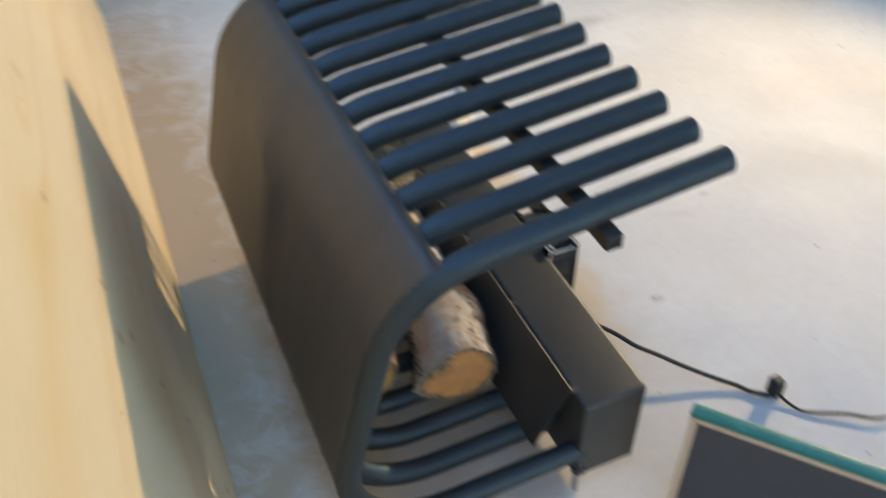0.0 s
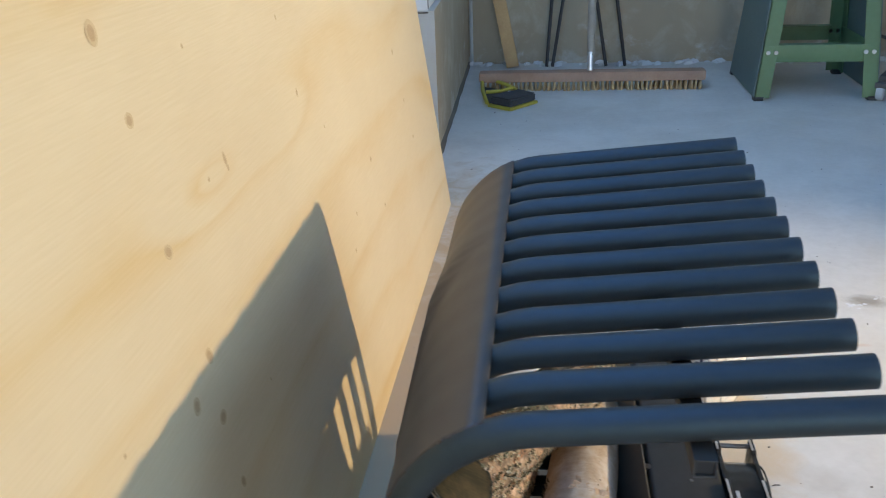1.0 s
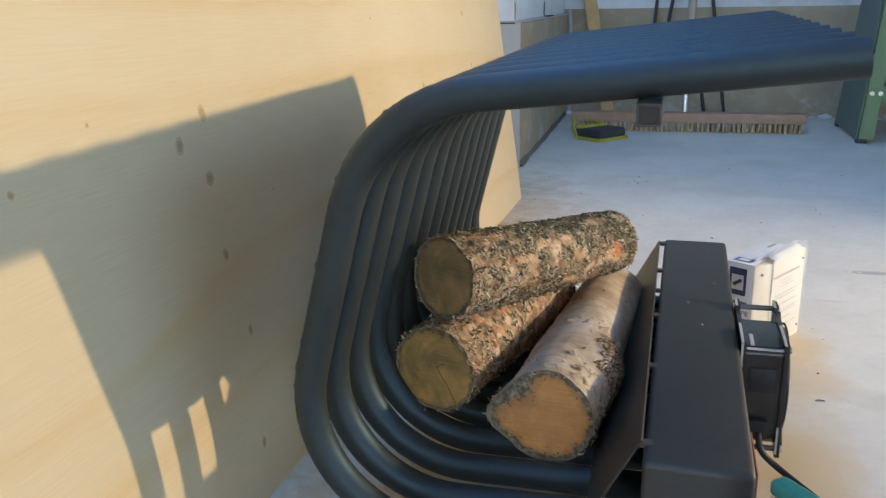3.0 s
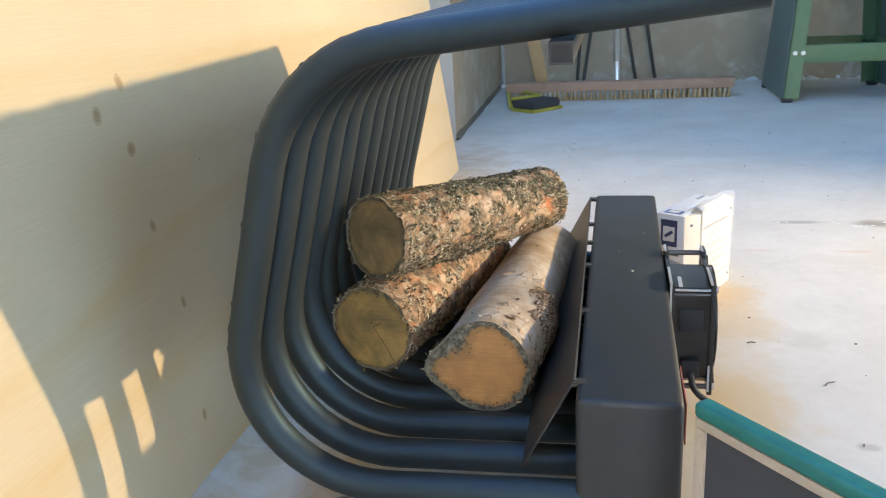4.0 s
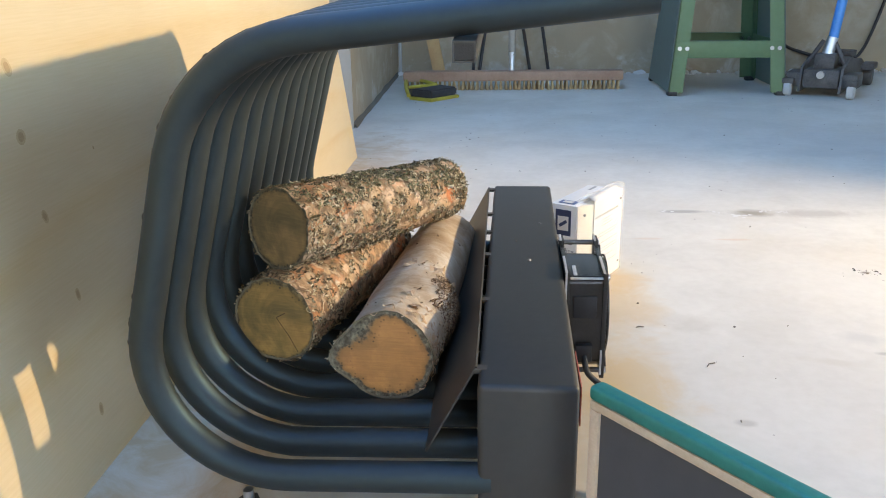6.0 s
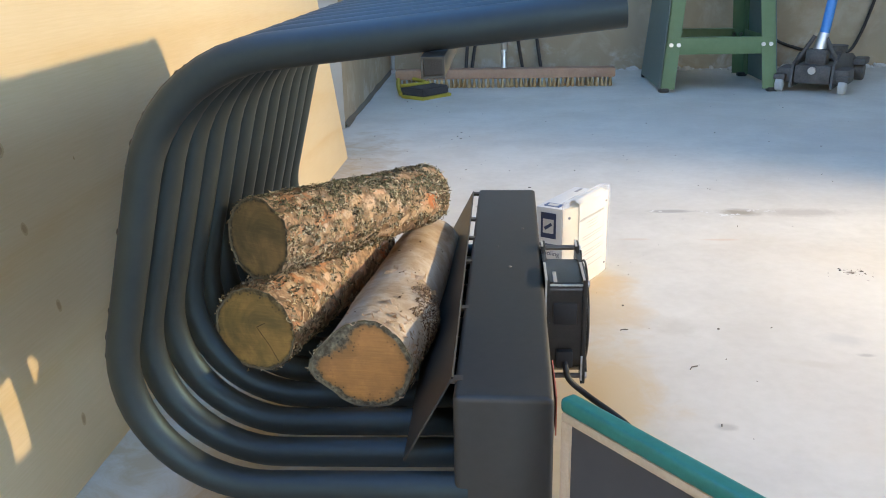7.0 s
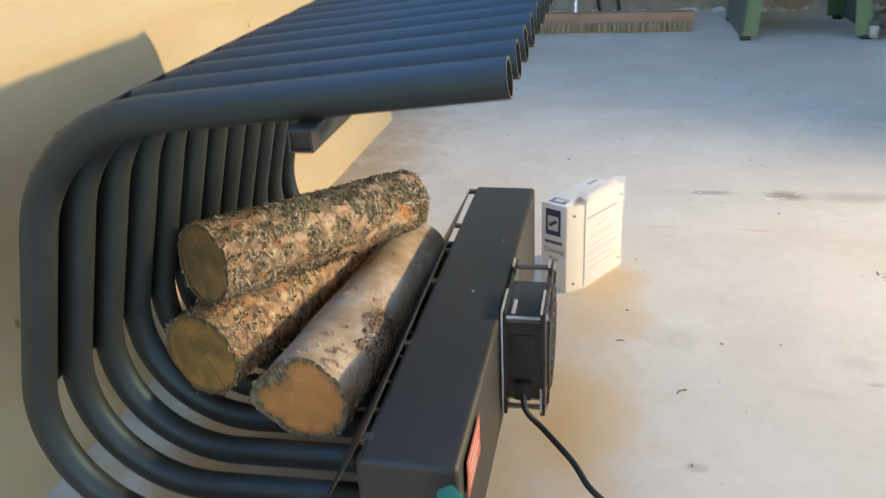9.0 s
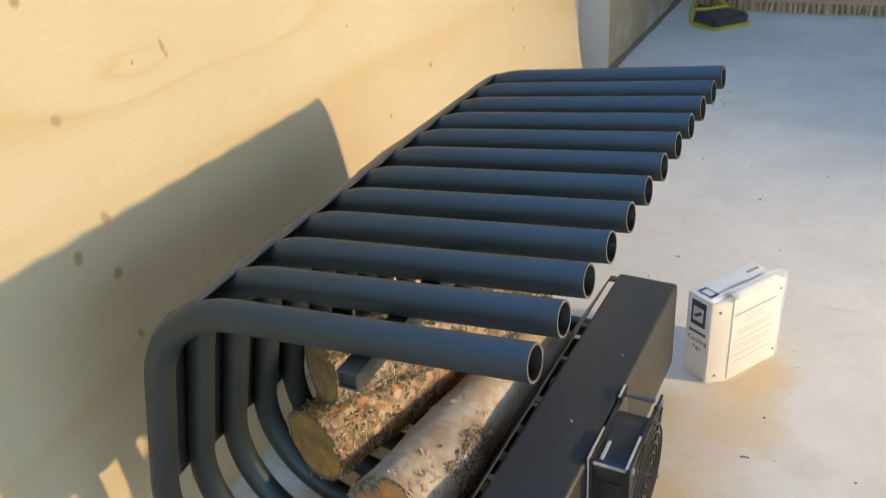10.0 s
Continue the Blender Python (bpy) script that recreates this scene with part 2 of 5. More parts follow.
def plywood(name):
    """Rotary-cut softwood face: cathedral figure along the sheet, pale latewood bands."""
    m = mat(name, (0.7, 0.55, 0.36), 0.55)
    v = coords(m, (1, 1, 1))
    warp = noise_tex(m, coords(m, (1.0, 0.34, 1.5)), 1.3, 2, 0.45, 0.15)
    sp = nd(m, "SeparateXYZ")
    ln(m, v, sp.inputs[0])
    z = math_node(m, "ADD", math_node(m, "MULTIPLY", sp.outputs[2], 3.2), math_node(m, "MULTIPLY", warp, 3.0))
    for cy, cz, ry, rz, lift in ((0.225, 0.484, 0.085, 0.026, 0.55), (0.42, 0.475, 0.11, 0.032, 0.30), (0.10, 0.690, 0.24, 0.055, 0.30), (-0.10, 0.20, 0.16, 0.050, 0.22)):
        dy = math_node(m, "POWER", math_node(m, "DIVIDE", math_node(m, "SUBTRACT", sp.outputs[1], cy), ry), 2)
        dz = math_node(m, "POWER", math_node(m, "DIVIDE", math_node(m, "SUBTRACT", sp.outputs[2], cz), rz), 2)
        near = math_node(m, "EXPONENT", math_node(m, "MULTIPLY", math_node(m, "ADD", dy, dz), -1.0))
        z = math_node(m, "ADD", z, math_node(m, "MULTIPLY", near, lift))
    rings = math_node(m, "FRACT", math_node(m, "MULTIPLY", z, 2.2))
    bandy = ramp(m, rings, [(0.0, (0, 0, 0)), (0.50, (0.05, 0.05, 0.05)), (0.84, (1, 1, 1)), (0.93, (0.3, 0.3, 0.3)), (1.0, (0, 0, 0))])
    patchy = ramp(m, noise_tex(m, coords(m, (1, 1.2, 3), loc=(0, 4, 2)), 3.0, 3), [(0.38, (0.25, 0.25, 0.25)), (0.66, (1, 1, 1))])
    bandy = math_node(m, "MULTIPLY", bandy, patchy)
    fibre = noise_tex(m, coords(m, (1, 3, 90)), 6, 4, 0.6)
    blot = noise_tex(m, v, 2.4, 4, 0.6)
    c = ramp(m, blot, [(0.3, (0.59, 0.458, 0.268)), (0.7, (0.65, 0.522, 0.320))])
    c = mix(m, math_node(m, "MULTIPLY", bandy, 0.80), c, (0.56, 0.375, 0.155))
    c = mix(m, 0.11, c, ramp(m, fibre, [(0.35, (0.52, 0.38, 0.22)), (0.65, (0.80, 0.67, 0.48))]))
    colour(m, c)
    bump(m, fibre, 0.12, 0.0006)
    return m


M_PLY = plywood("plywood_face")
M_PLYEDGE = varied("plywood_edge", (0.55, 0.42, 0.27), (0.68, 0.55, 0.38), 90, 0.7)
M_KNOT = varied("knot", (0.46, 0.32, 0.16), (0.55, 0.41, 0.23), 160, 0.6)
M_KNOTDARK = varied("knot_heart", (0.36, 0.23, 0.105), (0.45, 0.31, 0.16), 260, 0.6)
M_CRACK = mat("dark_crack", (0.04, 0.028, 0.016), 0.9)
M_TIMBER = varied("rough_timber", (0.47, 0.28, 0.115), (0.58, 0.37, 0.17), 18, 0.7, 0.06, 0, 200, 0.3)
M_BROOMWOOD = varied("broom_wood", (0.30, 0.165, 0.10), (0.42, 0.26, 0.17), 16, 0.65, 0.08, 0, 150, 0.3)
M_BRISTLE = varied("bristle", (0.36, 0.23, 0.10), (0.52, 0.37, 0.19), 90, 0.8)
M_HANDLE = varied("handle_wood", (0.27, 0.225, 0.17), (0.36, 0.305, 0.235), 20, 0.7)
M_BLACKIRON = varied("black_iron", (0.015, 0.015, 0.016), (0.03, 0.028, 0.027), 40, 0.5, 0.06)
M_GREEN = varied("green_enamel", (0.088, 0.152, 0.062), (0.118, 0.190, 0.084), 6, 0.48, 0.08, 0, 120, 0.15)
M_GREYGREEN = varied("grey_green_side", (0.085, 0.130, 0.115), (0.12, 0.165, 0.15), 6, 0.5, 0.08, 0, 120, 0.15)
M_GALV = varied("galvanised", (0.55, 0.55, 0.54), (0.7, 0.7, 0.68), 80, 0.35, 0.08, 0.9)
M_GREASE = varied("greasy_iron", (0.035, 0.032, 0.030), (0.125, 0.112, 0.098), 30, 0.6, 0.12, 0.0, 90, 0.5)
M_BLUE = varied("blue_enamel", (0.035, 0.20, 0.52), (0.06, 0.27, 0.62), 12, 0.4, 0.06)
M_YELLOW = varied("yellow_plastic", (0.36, 0.29, 0.03), (0.50, 0.41, 0.05), 30, 0.5, 0.06)
M_DARKBRISTLE = varied("dark_bristle", (0.03, 0.03, 0.032), (0.065, 0.06, 0.058), 120, 0.85)
M_TEAL = varied("teal_paint", (0.010, 0.145, 0.120), (0.020, 0.20, 0.165), 26, 0.45, 0.08, 0, 160, 0.2)
M_BOARDWOOD = varied("board_wood", (0.46, 0.35, 0.24), (0.60, 0.47, 0.34), 40, 0.6)
M_SLATE = varied("slate_face", (0.045, 0.045, 0.050), (0.060, 0.060, 0.064), 7, 0.55, 0.06, 0, 120, 0.1)
M_CARTON = varied("white_carton", (0.62, 0.615, 0.60), (0.70, 0.69, 0.67), 18, 0.55, 0.06)
M_CREAM = varied("cream_plate", (0.58, 0.53, 0.42), (0.66, 0.61, 0.49), 24, 0.5, 0.06)
M_PAPER = varied("paper", (0.51, 0.495, 0.46), (0.58, 0.565, 0.53), 30, 0.7)


def film_wrap():
    m = mat("clear_film", (0.95, 0.95, 0.97), 0.08)
    p = bsdf(m)
    p.inputs["Alpha"].default_value = 0.16
    bump(m, noise_tex(m, coords(m), 60, 3), 0.6, 0.002)
    return m


M_FILM = film_wrap()


def bark(name, birch=False, patch=None):
    m = mat(name, (0.4, 0.3, 0.2), 0.85)
    v = coords(m)
    flake = noise_tex(m, coords(m, (1, 0.45, 1)), 95, 5, 0.65, 0.4)
    big = noise_tex(m, v, 22, 4, 0.6, 0.3)
    if birch:
        c = ramp(m, big, [(0.25, (0.27, 0.165, 0.08)), (0.46, (0.44, 0.32, 0.20)), (0.70, (0.60, 0.52, 0.42))])
        rings = noise_tex(m, coords(m, (1, 1, 30)), 9, 3)
        c = mix(m, math_node(m, "MULTIPLY", ramp(m, rings, [(0.60, (0, 0, 0)), (0.70, (1, 1, 1))]), 0.35), c, (0.30, 0.20, 0.12))
        c = mix(m, 0.18, c, ramp(m, flake, [(0.4, (0.20, 0.13, 0.08)), (0.6, (0.56, 0.49, 0.40))]))
    else:
        # scales of tan, orange and brown with dark cracks between
        vo = nd(m, "TexVoronoi", Scale=105.0)
        warp = nd(m, "TexNoise", Scale=70.0, Detail=4.0)
        ln(m, v, warp.inputs["Vector"])
        shift = m.node_tree.nodes.new("ShaderNodeVectorMath")
        shift.operation = "SCALE"
        shift.inputs["Scale"].default_value = 0.022
        ln(m, warp.outputs["Color"], shift.inputs[0])
        moved = m.node_tree.nodes.new("ShaderNodeVectorMath")
        moved.operation = "ADD"
        ln(m, coords(m, (1, 1, 0.6)), moved.inputs[0])
        ln(m, shift.outputs[0], moved.inputs[1])
        ln(m, moved.outputs[0], vo.inputs["Vector"])
        sep = nd(m, "SeparateColor")
        ln(m, vo.outputs["Color"], sep.inputs[0])
        c = ramp(m, sep.outputs[0], [(0.0, (0.20, 0.115, 0.06)), (0.25, (0.40, 0.25, 0.14)), (0.6, (0.54, 0.37, 0.22)), (0.80, (0.47, 0.22, 0.10)), (1.0, (0.66, 0.50, 0.34))])
        c = mix(m, math_node(m, "MULTIPLY", ramp(m, vo.outputs["Distance"], [(0.45, (0, 0, 0)), (0.80, (1, 1, 1))]), 0.6), c, (0.07, 0.044, 0.026))
        c = mix(m, math_node(m, "MULTIPLY", ramp(m, flake, [(0.36, (1, 1, 1)), (0.52, (0, 0, 0))]), 0.6), c, (0.07, 0.048, 0.03))
        if patch:
            mp = nd(m, "Mapping")
            mp.vector_type = "TEXTURE"
            mp.inputs["Location"].default_value, mp.inputs["Scale"].default_value = patch[0], (patch[1],) * 3
            tc = nd(m, "TexCoord")
            ln(m, tc.outputs["Object"], mp.inputs["Vector"])
            le = m.node_tree.nodes.new("ShaderNodeVectorMath")
            le.operation = "LENGTH"
            ln(m, mp.outputs[0], le.inputs[0])
            near = math_node(m, "ADD", le.outputs["Value"], math_node(m, "MULTIPLY", math_node(m, "SUBTRACT", flake, 0.5), 1.6))
            c = mix(m, math_node(m, "MULTIPLY", ramp(m, near, [(0.6, (1, 1, 1)), (1.0, (0, 0, 0))]), 0.85), c, (0.52, 0.15, 0.045))
    colour(m, c)
    bump(m, math_node(m, "ADD", flake, math_node(m, "MULTIPLY", big, 0.6)), 0.35 if birch else 0.8, 0.003)
    return m


LOG_A = (Vector((-0.293, 0.160, 0.2105)), Vector((-0.162, 0.390, 0.188)))
a_turn = (LOG_A[1] - LOG_A[0]).to_track_quat("Z", "X").to_matrix().inverted()
red_at = a_turn @ Vector((0.78, -0.44, 0.15)).normalized() * 0.034
red_at.z = 0.232
M_BARK = bark("flaky_bark", False, (red_at, 0.013))
M_BIRCH = bark("birch_bark", True)
M_PEEL = varied("peeling_bark", (0.36, 0.21, 0.11), (0.62, 0.48, 0.34), 60, 0.7)


def lichen(name, stops):
    m = mat(name, (0.25, 0.26, 0.2), 0.9)
    g = nd(m, "NewGeometry")
    colour(m, ramp(m, g.outputs["Random Per Island"], stops))
    return m


M_LICHEN = lichen("lichen", [(0.0, (0.026, 0.022, 0.015)), (0.40, (0.095, 0.082, 0.052)), (0.72, (0.22, 0.195, 0.13)), (1.0, (0.48, 0.42, 0.30))])
M_LICHENGREEN = lichen("green_lichen", [(0.0, (0.030, 0.034, 0.024)), (0.4, (0.10, 0.095, 0.050)), (0.8, (0.20, 0.19, 0.10)), (1.0, (0.36, 0.34, 0.21))])
M_CRUST = lichen("brown_crust", [(0.0, (0.050, 0.030, 0.018)), (0.5, (0.19, 0.115, 0.065)), (1.0, (0.42, 0.30, 0.19))])
M_LEAFY = lichen("leafy_lichen", [(0.0, (0.040, 0.030, 0.018)), (0.35, (0.130, 0.100, 0.050)), (0.66, (0.30, 0.240, 0.135)), (1.0, (0.72, 0.60, 0.40))])


def sawn(name, heart, rim, dark, olive, spread=0.5):
    """A sawn log end: stained heartwood with saw marks and a mottled weathered rim, whose width the mesh carries."""
    m = mat(name, heart, 0.75)
    v = coords(m)
    wob = noise_tex(m, v, 45, 4, 0.6, 0.3)
    fine = noise_tex(m, v, 210, 4, 0.65)
    c = mix(m, ramp(m, noise_tex(m, v, 30, 5, 0.62, 0.6), [(0.42, (0, 0, 0)), (0.60, (0.85, 0.85, 0.85))]), heart, dark)
    c = mix(m, ramp(m, noise_tex(m, coords(m, loc=(3, 1, 2)), 55, 5, 0.6), [(0.52, (0, 0, 0)), (0.72, (0.6, 0.6, 0.6))]), c, (heart[0] * 1.25, heart[1] * 1.28, heart[2] * 1.2))
    damp = ramp(m, noise_tex(m, coords(m, loc=(0.2, 0.7, 0)), 19, 5, 0.65, 0.8), [(0.62 - 0.3 * spread, (0, 0, 0)), (0.80 - 0.3 * spread, (1, 1, 1))])
    c = mix(m, math_node(m, "MULTIPLY", damp, 0.75), c, olive)
    streak = noise_tex(m, coords(m, (320, 16, 1), rot=(0, 0, 0.7)), 2, 3)
    c = mix(m, ramp(m, streak, [(0.36, (0.18, 0.18, 0.18)), (0.48, (0, 0, 0))]), c, (dark[0] * 0.6, dark[1] * 0.6, dark[2] * 0.6))
    c = mix(m, ramp(m, streak, [(0.56, (0, 0, 0)), (0.66, (0.12, 0.12, 0.12))]), c, (heart[0] * 1.5, heart[1] * 1.5, heart[2] * 1.5))
    at = nd(m, "Attribute")
    at.attribute_name = "rim"
    u = math_node(m, "ADD", at.outputs["Fac"], math_node(m, "ADD", math_node(m, "MULTIPLY", math_node(m, "SUBTRACT", wob, 0.5), 1.3), math_node(m, "MULTIPLY", math_node(m, "SUBTRACT", fine, 0.5), 1.5)))
    sap = ramp(m, math_node(m, "MULTIPLY", u, 0.25), [(0.22, (0.7, 0.7, 0.7)), (0.60, (0, 0, 0))])
    c = mix(m, sap, c, (dark[0] * 0.62, dark[1] * 0.66, dark[2] * 0.7))
    edge = ramp(m, math_node(m, "MULTIPLY", u, 0.5), [(0.30, (1, 1, 1)), (0.58, (0, 0, 0))])
    rim_mix = ramp(m, fine, [(0.36, (rim[0] * 0.35, rim[1] * 0.35, rim[2] * 0.35)), (0.52, rim), (0.66, (rim[0] * 2.1, rim[1] * 2.1, rim[2] * 2.0))])
    c = mix(m, math_node(m, "MULTIPLY", edge, 0.92), c, rim_mix)
    vo = nd(m, "TexVoronoi", Scale=210.0)
    ln(m, v, vo.inputs["Vector"])
    spots = math_node(m, "MULTIPLY", ramp(m, vo.outputs["Distance"], [(0.14, (1, 1, 1)), (0.26, (0, 0, 0))]), ramp(m, math_node(m, "MULTIPLY", u, 0.2), [(0.25, (1, 1, 1)), (0.62, (0, 0, 0))]))
    c = mix(m, math_node(m, "MULTIPLY", spots, 0.8), c, (0.035, 0.034, 0.026))
    colour(m, c)
    bump(m, math_node(m, "ADD", streak, math_node(m, "MULTIPLY", fine, 0.5)), 0.30, 0.001)
    return m


M_RIM = varied("weathered_rim", (0.085, 0.078, 0.054), (0.21, 0.185, 0.125), 110, 0.85, 0.05, 0, 300, 0.4)
M_ENDA = sawn("sawn_end_a", (0.315, 0.205, 0.088), (0.105, 0.092, 0.062), (0.200, 0.140, 0.066), (0.105, 0.088, 0.046), 0.62)
M_ENDB = sawn("sawn_end_b", (0.370, 0.215, 0.066), (0.13, 0.100, 0.052), (0.235, 0.155, 0.050), (0.100, 0.084, 0.036), 0.62)
LOG_C = (Vector((-0.1910, 0.106, 0.1130)), Vector((-0.160, 0.420, 0.1150)))
M_ENDC = sawn("sawn_end_c", (0.47, 0.225, 0.075), (0.115, 0.115, 0.088), (0.40, 0.195, 0.070), (0.33, 0.165, 0.065), 0.3)

# ---- mesh helpers ----


def mesh_of(name, bm, material, smooth=True):
    me = bpy.data.meshes.new(name)
    bm.normal_update()
    bm.to_mesh(me)
    bm.free()
    for p in me.polygons:
        p.use_smooth = smooth
    mats = material if isinstance(material, (list, tuple)) else [material]
    for k in mats:
        me.materials.append(k)
    if smooth:
        me.set_sharp_from_angle(angle=radians(38))
    return me


def part(name, bm, material, parent=None, label="", smooth=True, m=None):
    ob = new(name, mesh_of(name, bm, material, smooth))
    if parent is not None:
        ob.parent = parent
    if m is not None:
        ob.matrix_local = m
    if label:
        ob["label"] = label
    return ob


def thing(name, label, category, m=None, group="", kind=""):
    ob = new(name)
    ob.empty_display_size = 0.05
    if m is not None:
        ob.matrix_world = m
    return tagged(ob, label, category, group, kind)


def add_box(bm, lo, hi, bevel=0.0, m=None, seg=2):
    lo, hi = Vector(lo), Vector(hi)
    r = bmesh.ops.create_cube(bm, size=1.0)
    vs = r["verts"]
    for v in vs:
        v.co = Vector([lo[i] + (v.co[i] + 0.5) * (hi[i] - lo[i]) for i in range(3)])
    if bevel:
        es = list({e for v in vs for e in v.link_edges})
        out = bmesh.ops.bevel(bm, geom=es, offset=bevel, segments=seg, affect="EDGES", profile=0.6)
        vs = list({v for f in out["faces"] for v in f.verts} | {v for v in vs if v.is_valid})
    if m is not None:
        bmesh.ops.transform(bm, matrix=m, verts=vs)
    return vs


def box(lo, hi, bevel=0.0, m=None, seg=2):
    bm = bmesh.new()
    add_box(bm, lo, hi, bevel, m, seg)
    return bm


def add_sweep(bm, pts, radius, sides=16, cap=True, radii=None, squash=None):
    """A round bar along a line of points."""
    pts = [Vector(p) for p in pts]
    n = len(pts)
    tang = [(pts[min(i + 1, n - 1)] - pts[max(i - 1, 0)]).normalized() for i in range(n)]
    ref = Vector((0, 0, 1)) if abs(tang[0].z) < 0.9 else Vector((0, 1, 0))
    side = tang[0].cross(ref).normalized()
    rings = []
    for i in range(n):
        side = (side - tang[i] * side.dot(tang[i])).normalized()
        up = tang[i].cross(side)
        r = radii[i] if radii else radius
        rings.append([bm.verts.new(pts[i] + r * (math.cos(a) * side + math.sin(a) * up)) for a in (2 * math.pi * k / sides for k in range(sides))])
    for a, b in zip(rings, rings[1:]):
        for k in range(sides):
            bm.faces.new((a[k], a[(k + 1) % sides], b[(k + 1) % sides], b[k]))
    if cap:
        bm.faces.new(rings[0][::-1])
        bm.faces.new(rings[-1])
    return rings


def sweep(pts, radius, sides=16, cap=True, radii=None):
    bm = bmesh.new()
    add_sweep(bm, pts, radius, sides, cap, radii)
    bmesh.ops.recalc_face_normals(bm, faces=bm.faces)
    return bm


def cyl(a, b, radius, sides=20, r2=None, bevel=0.0):
    bm = bmesh.new()
    a, b = Vector(a), Vector(b)
    if bevel:
        d = (b - a).normalized() * bevel
        add_sweep(bm, [a, a + d, b - d, b], radius, sides, True, [radius - bevel, radius, r2 or radius, (r2 or radius) - bevel])
    else:
        add_sweep(bm, [a, b], radius, sides, True, [radius, r2 or radius])
    bmesh.ops.recalc_face_normals(bm, faces=bm.faces)
    return bm


def fillet(corners, radii, step=radians(7)):
    """A planar line through corner points, with its corners rounded."""
    pts = [Vector(c) for c in corners]
    out = [pts[0]]
    for i in range(1, len(pts) - 1):
        p, a, b = pts[i], (pts[i - 1] - pts[i]).normalized(), (pts[i + 1] - pts[i]).normalized()
        turn = math.pi - a.angle(b)
        r = radii[i - 1]
        t = r * math.tan(turn / 2)
        centre = p + (a + b).normalized() * (r / math.cos(turn / 2))
        u, w = (p + a * t) - centre, (p + b * t) - centre
        k = max(2, int(turn / step))
        for j in range(k + 1):
            s = j / k
            out.append(centre + (u * math.sin((1 - s) * turn) + w * math.sin(s * turn)) / math.sin(turn))
    out.append(pts[-1])
    return out


def text_mesh(body, size, m, material, parent, name="lettering"):
    c = bpy.data.curves.new(name, "FONT")
    c.body, c.size, c.extrude = body, size, 0.0001
    c.align_x, c.align_y = "CENTER", "CENTER"
    tmp = bpy.data.objects.new(name, c)
    scene.collection.objects.link(tmp)
    me = bpy.data.meshes.new_from_object(tmp.evaluated_get(bpy.context.evaluated_depsgraph_get()))
    bpy.data.objects.remove(tmp)
    me.materials.clear()
    me.materials.append(material)
    ob = new(name, me)
    ob.parent = parent
    ob.matrix_local = m
    return ob


# ---- the walled yard ----
X0, X1, Y0, Y1 = -0.585, 3.2, -3.2, 2.965


def structure(name, bm, material, label, category, smooth=False):
    ob = part(name, bm, material, None, "", smooth)
    return tagged(ob, label, category, "", "structure")


structure("ground", box((-400, -400, -0.30), (400, 400, -0.13)), M_DARKBROWN, "dark bare earth outside the yard", "ground")
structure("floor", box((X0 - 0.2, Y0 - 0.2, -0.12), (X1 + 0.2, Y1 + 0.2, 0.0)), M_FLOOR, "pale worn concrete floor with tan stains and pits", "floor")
north = structure("wall_north", box((X0 - 0.2, Y1, 0.408), (X1 + 0.2, Y1 + 0.2, 2.195)), M_WHITEWALL, "whitewashed wall above a bare brown render base", "wall")
part("plinth", box((X0 - 0.2, Y1 - 0.006, 0.0), (X1 + 0.2, Y1 + 0.2, 0.408)), M_BROWNWALL, north, "bare brown render with pale patches", False)
# west wall: limewash set back over a bare projecting base, whose near end is plastered
west = structure("wall_west", box((X0 - 0.2, Y0, 0.396), (X0, Y1 - 0.008, 1.10)), M_WHITEWALL, "low whitewashed side wall above a bare brown base", "wall")
turn = Matrix.Translation((-0.5105, 1.76, 0)) @ pose(0, 0, 0, 0, 0, 0.95)
part("plinth", box((-0.28, 0.004, 0.0), (0.0, 1.20, 0.388), 0.006), M_BROWNWALL, west, "bare brown render base", False, turn)
part("plaster_end", box((-0.28, 0.0, 0.0), (0.003, 0.0035, 0.390)), M_GREYBOARD, west, "pale plastered end of the base", False, turn)
part("plaster_ledge", box((-0.28, 0.0, 0.3885), (0.001, 1.20, 0.3925), 0.001), M_GREYBOARD, west, "pale plastered ledge", False, turn)
part("upper_block", box((-0.28, 0.0, 0.393), (-0.013, 1.20, 1.10), 0.002), M_WHITEWALL, west, "whitewashed face set back above the base", False, turn)
for lo, hi in (((-0.0145, 0.001, 0.396), (-0.0115, 0.006, 0.440)), ((-0.050, -0.002, 0.386), (-0.012, 0.001, 0.389)), ((-0.0145, 0.575, 0.398), (-0.0110, 0.585, 0.440)), ((-0.013, 0.585, 0.392), (0.004, 0.70, 0.3955))):
    part("crack", box(lo, hi), M_CRACK, west, "dark crack in the plaster", False, turn)
part("lower_wall", box((X0 - 0.2, Y0, 0.0), (X0 - 0.002, 1.755, 0.3955)), M_GREYBOARD, west, "grey plastered lower wall", False)
# dark brown strip with a wavy edge where the base meets the floor
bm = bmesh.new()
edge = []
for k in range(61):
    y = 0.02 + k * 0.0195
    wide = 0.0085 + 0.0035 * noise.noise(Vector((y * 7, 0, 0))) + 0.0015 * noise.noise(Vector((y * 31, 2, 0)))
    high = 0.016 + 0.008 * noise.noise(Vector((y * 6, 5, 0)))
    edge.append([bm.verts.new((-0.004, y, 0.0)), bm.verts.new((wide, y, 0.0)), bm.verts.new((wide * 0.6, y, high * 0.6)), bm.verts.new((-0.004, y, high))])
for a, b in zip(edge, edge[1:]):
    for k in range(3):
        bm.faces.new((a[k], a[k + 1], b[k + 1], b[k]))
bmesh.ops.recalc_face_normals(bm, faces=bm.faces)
foot = part("footing", bm, M_DARKBROWN, None, "", True)
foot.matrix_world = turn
tagged(foot, "dark uneven strip along the foot of the wall", "footing", "", "structure")
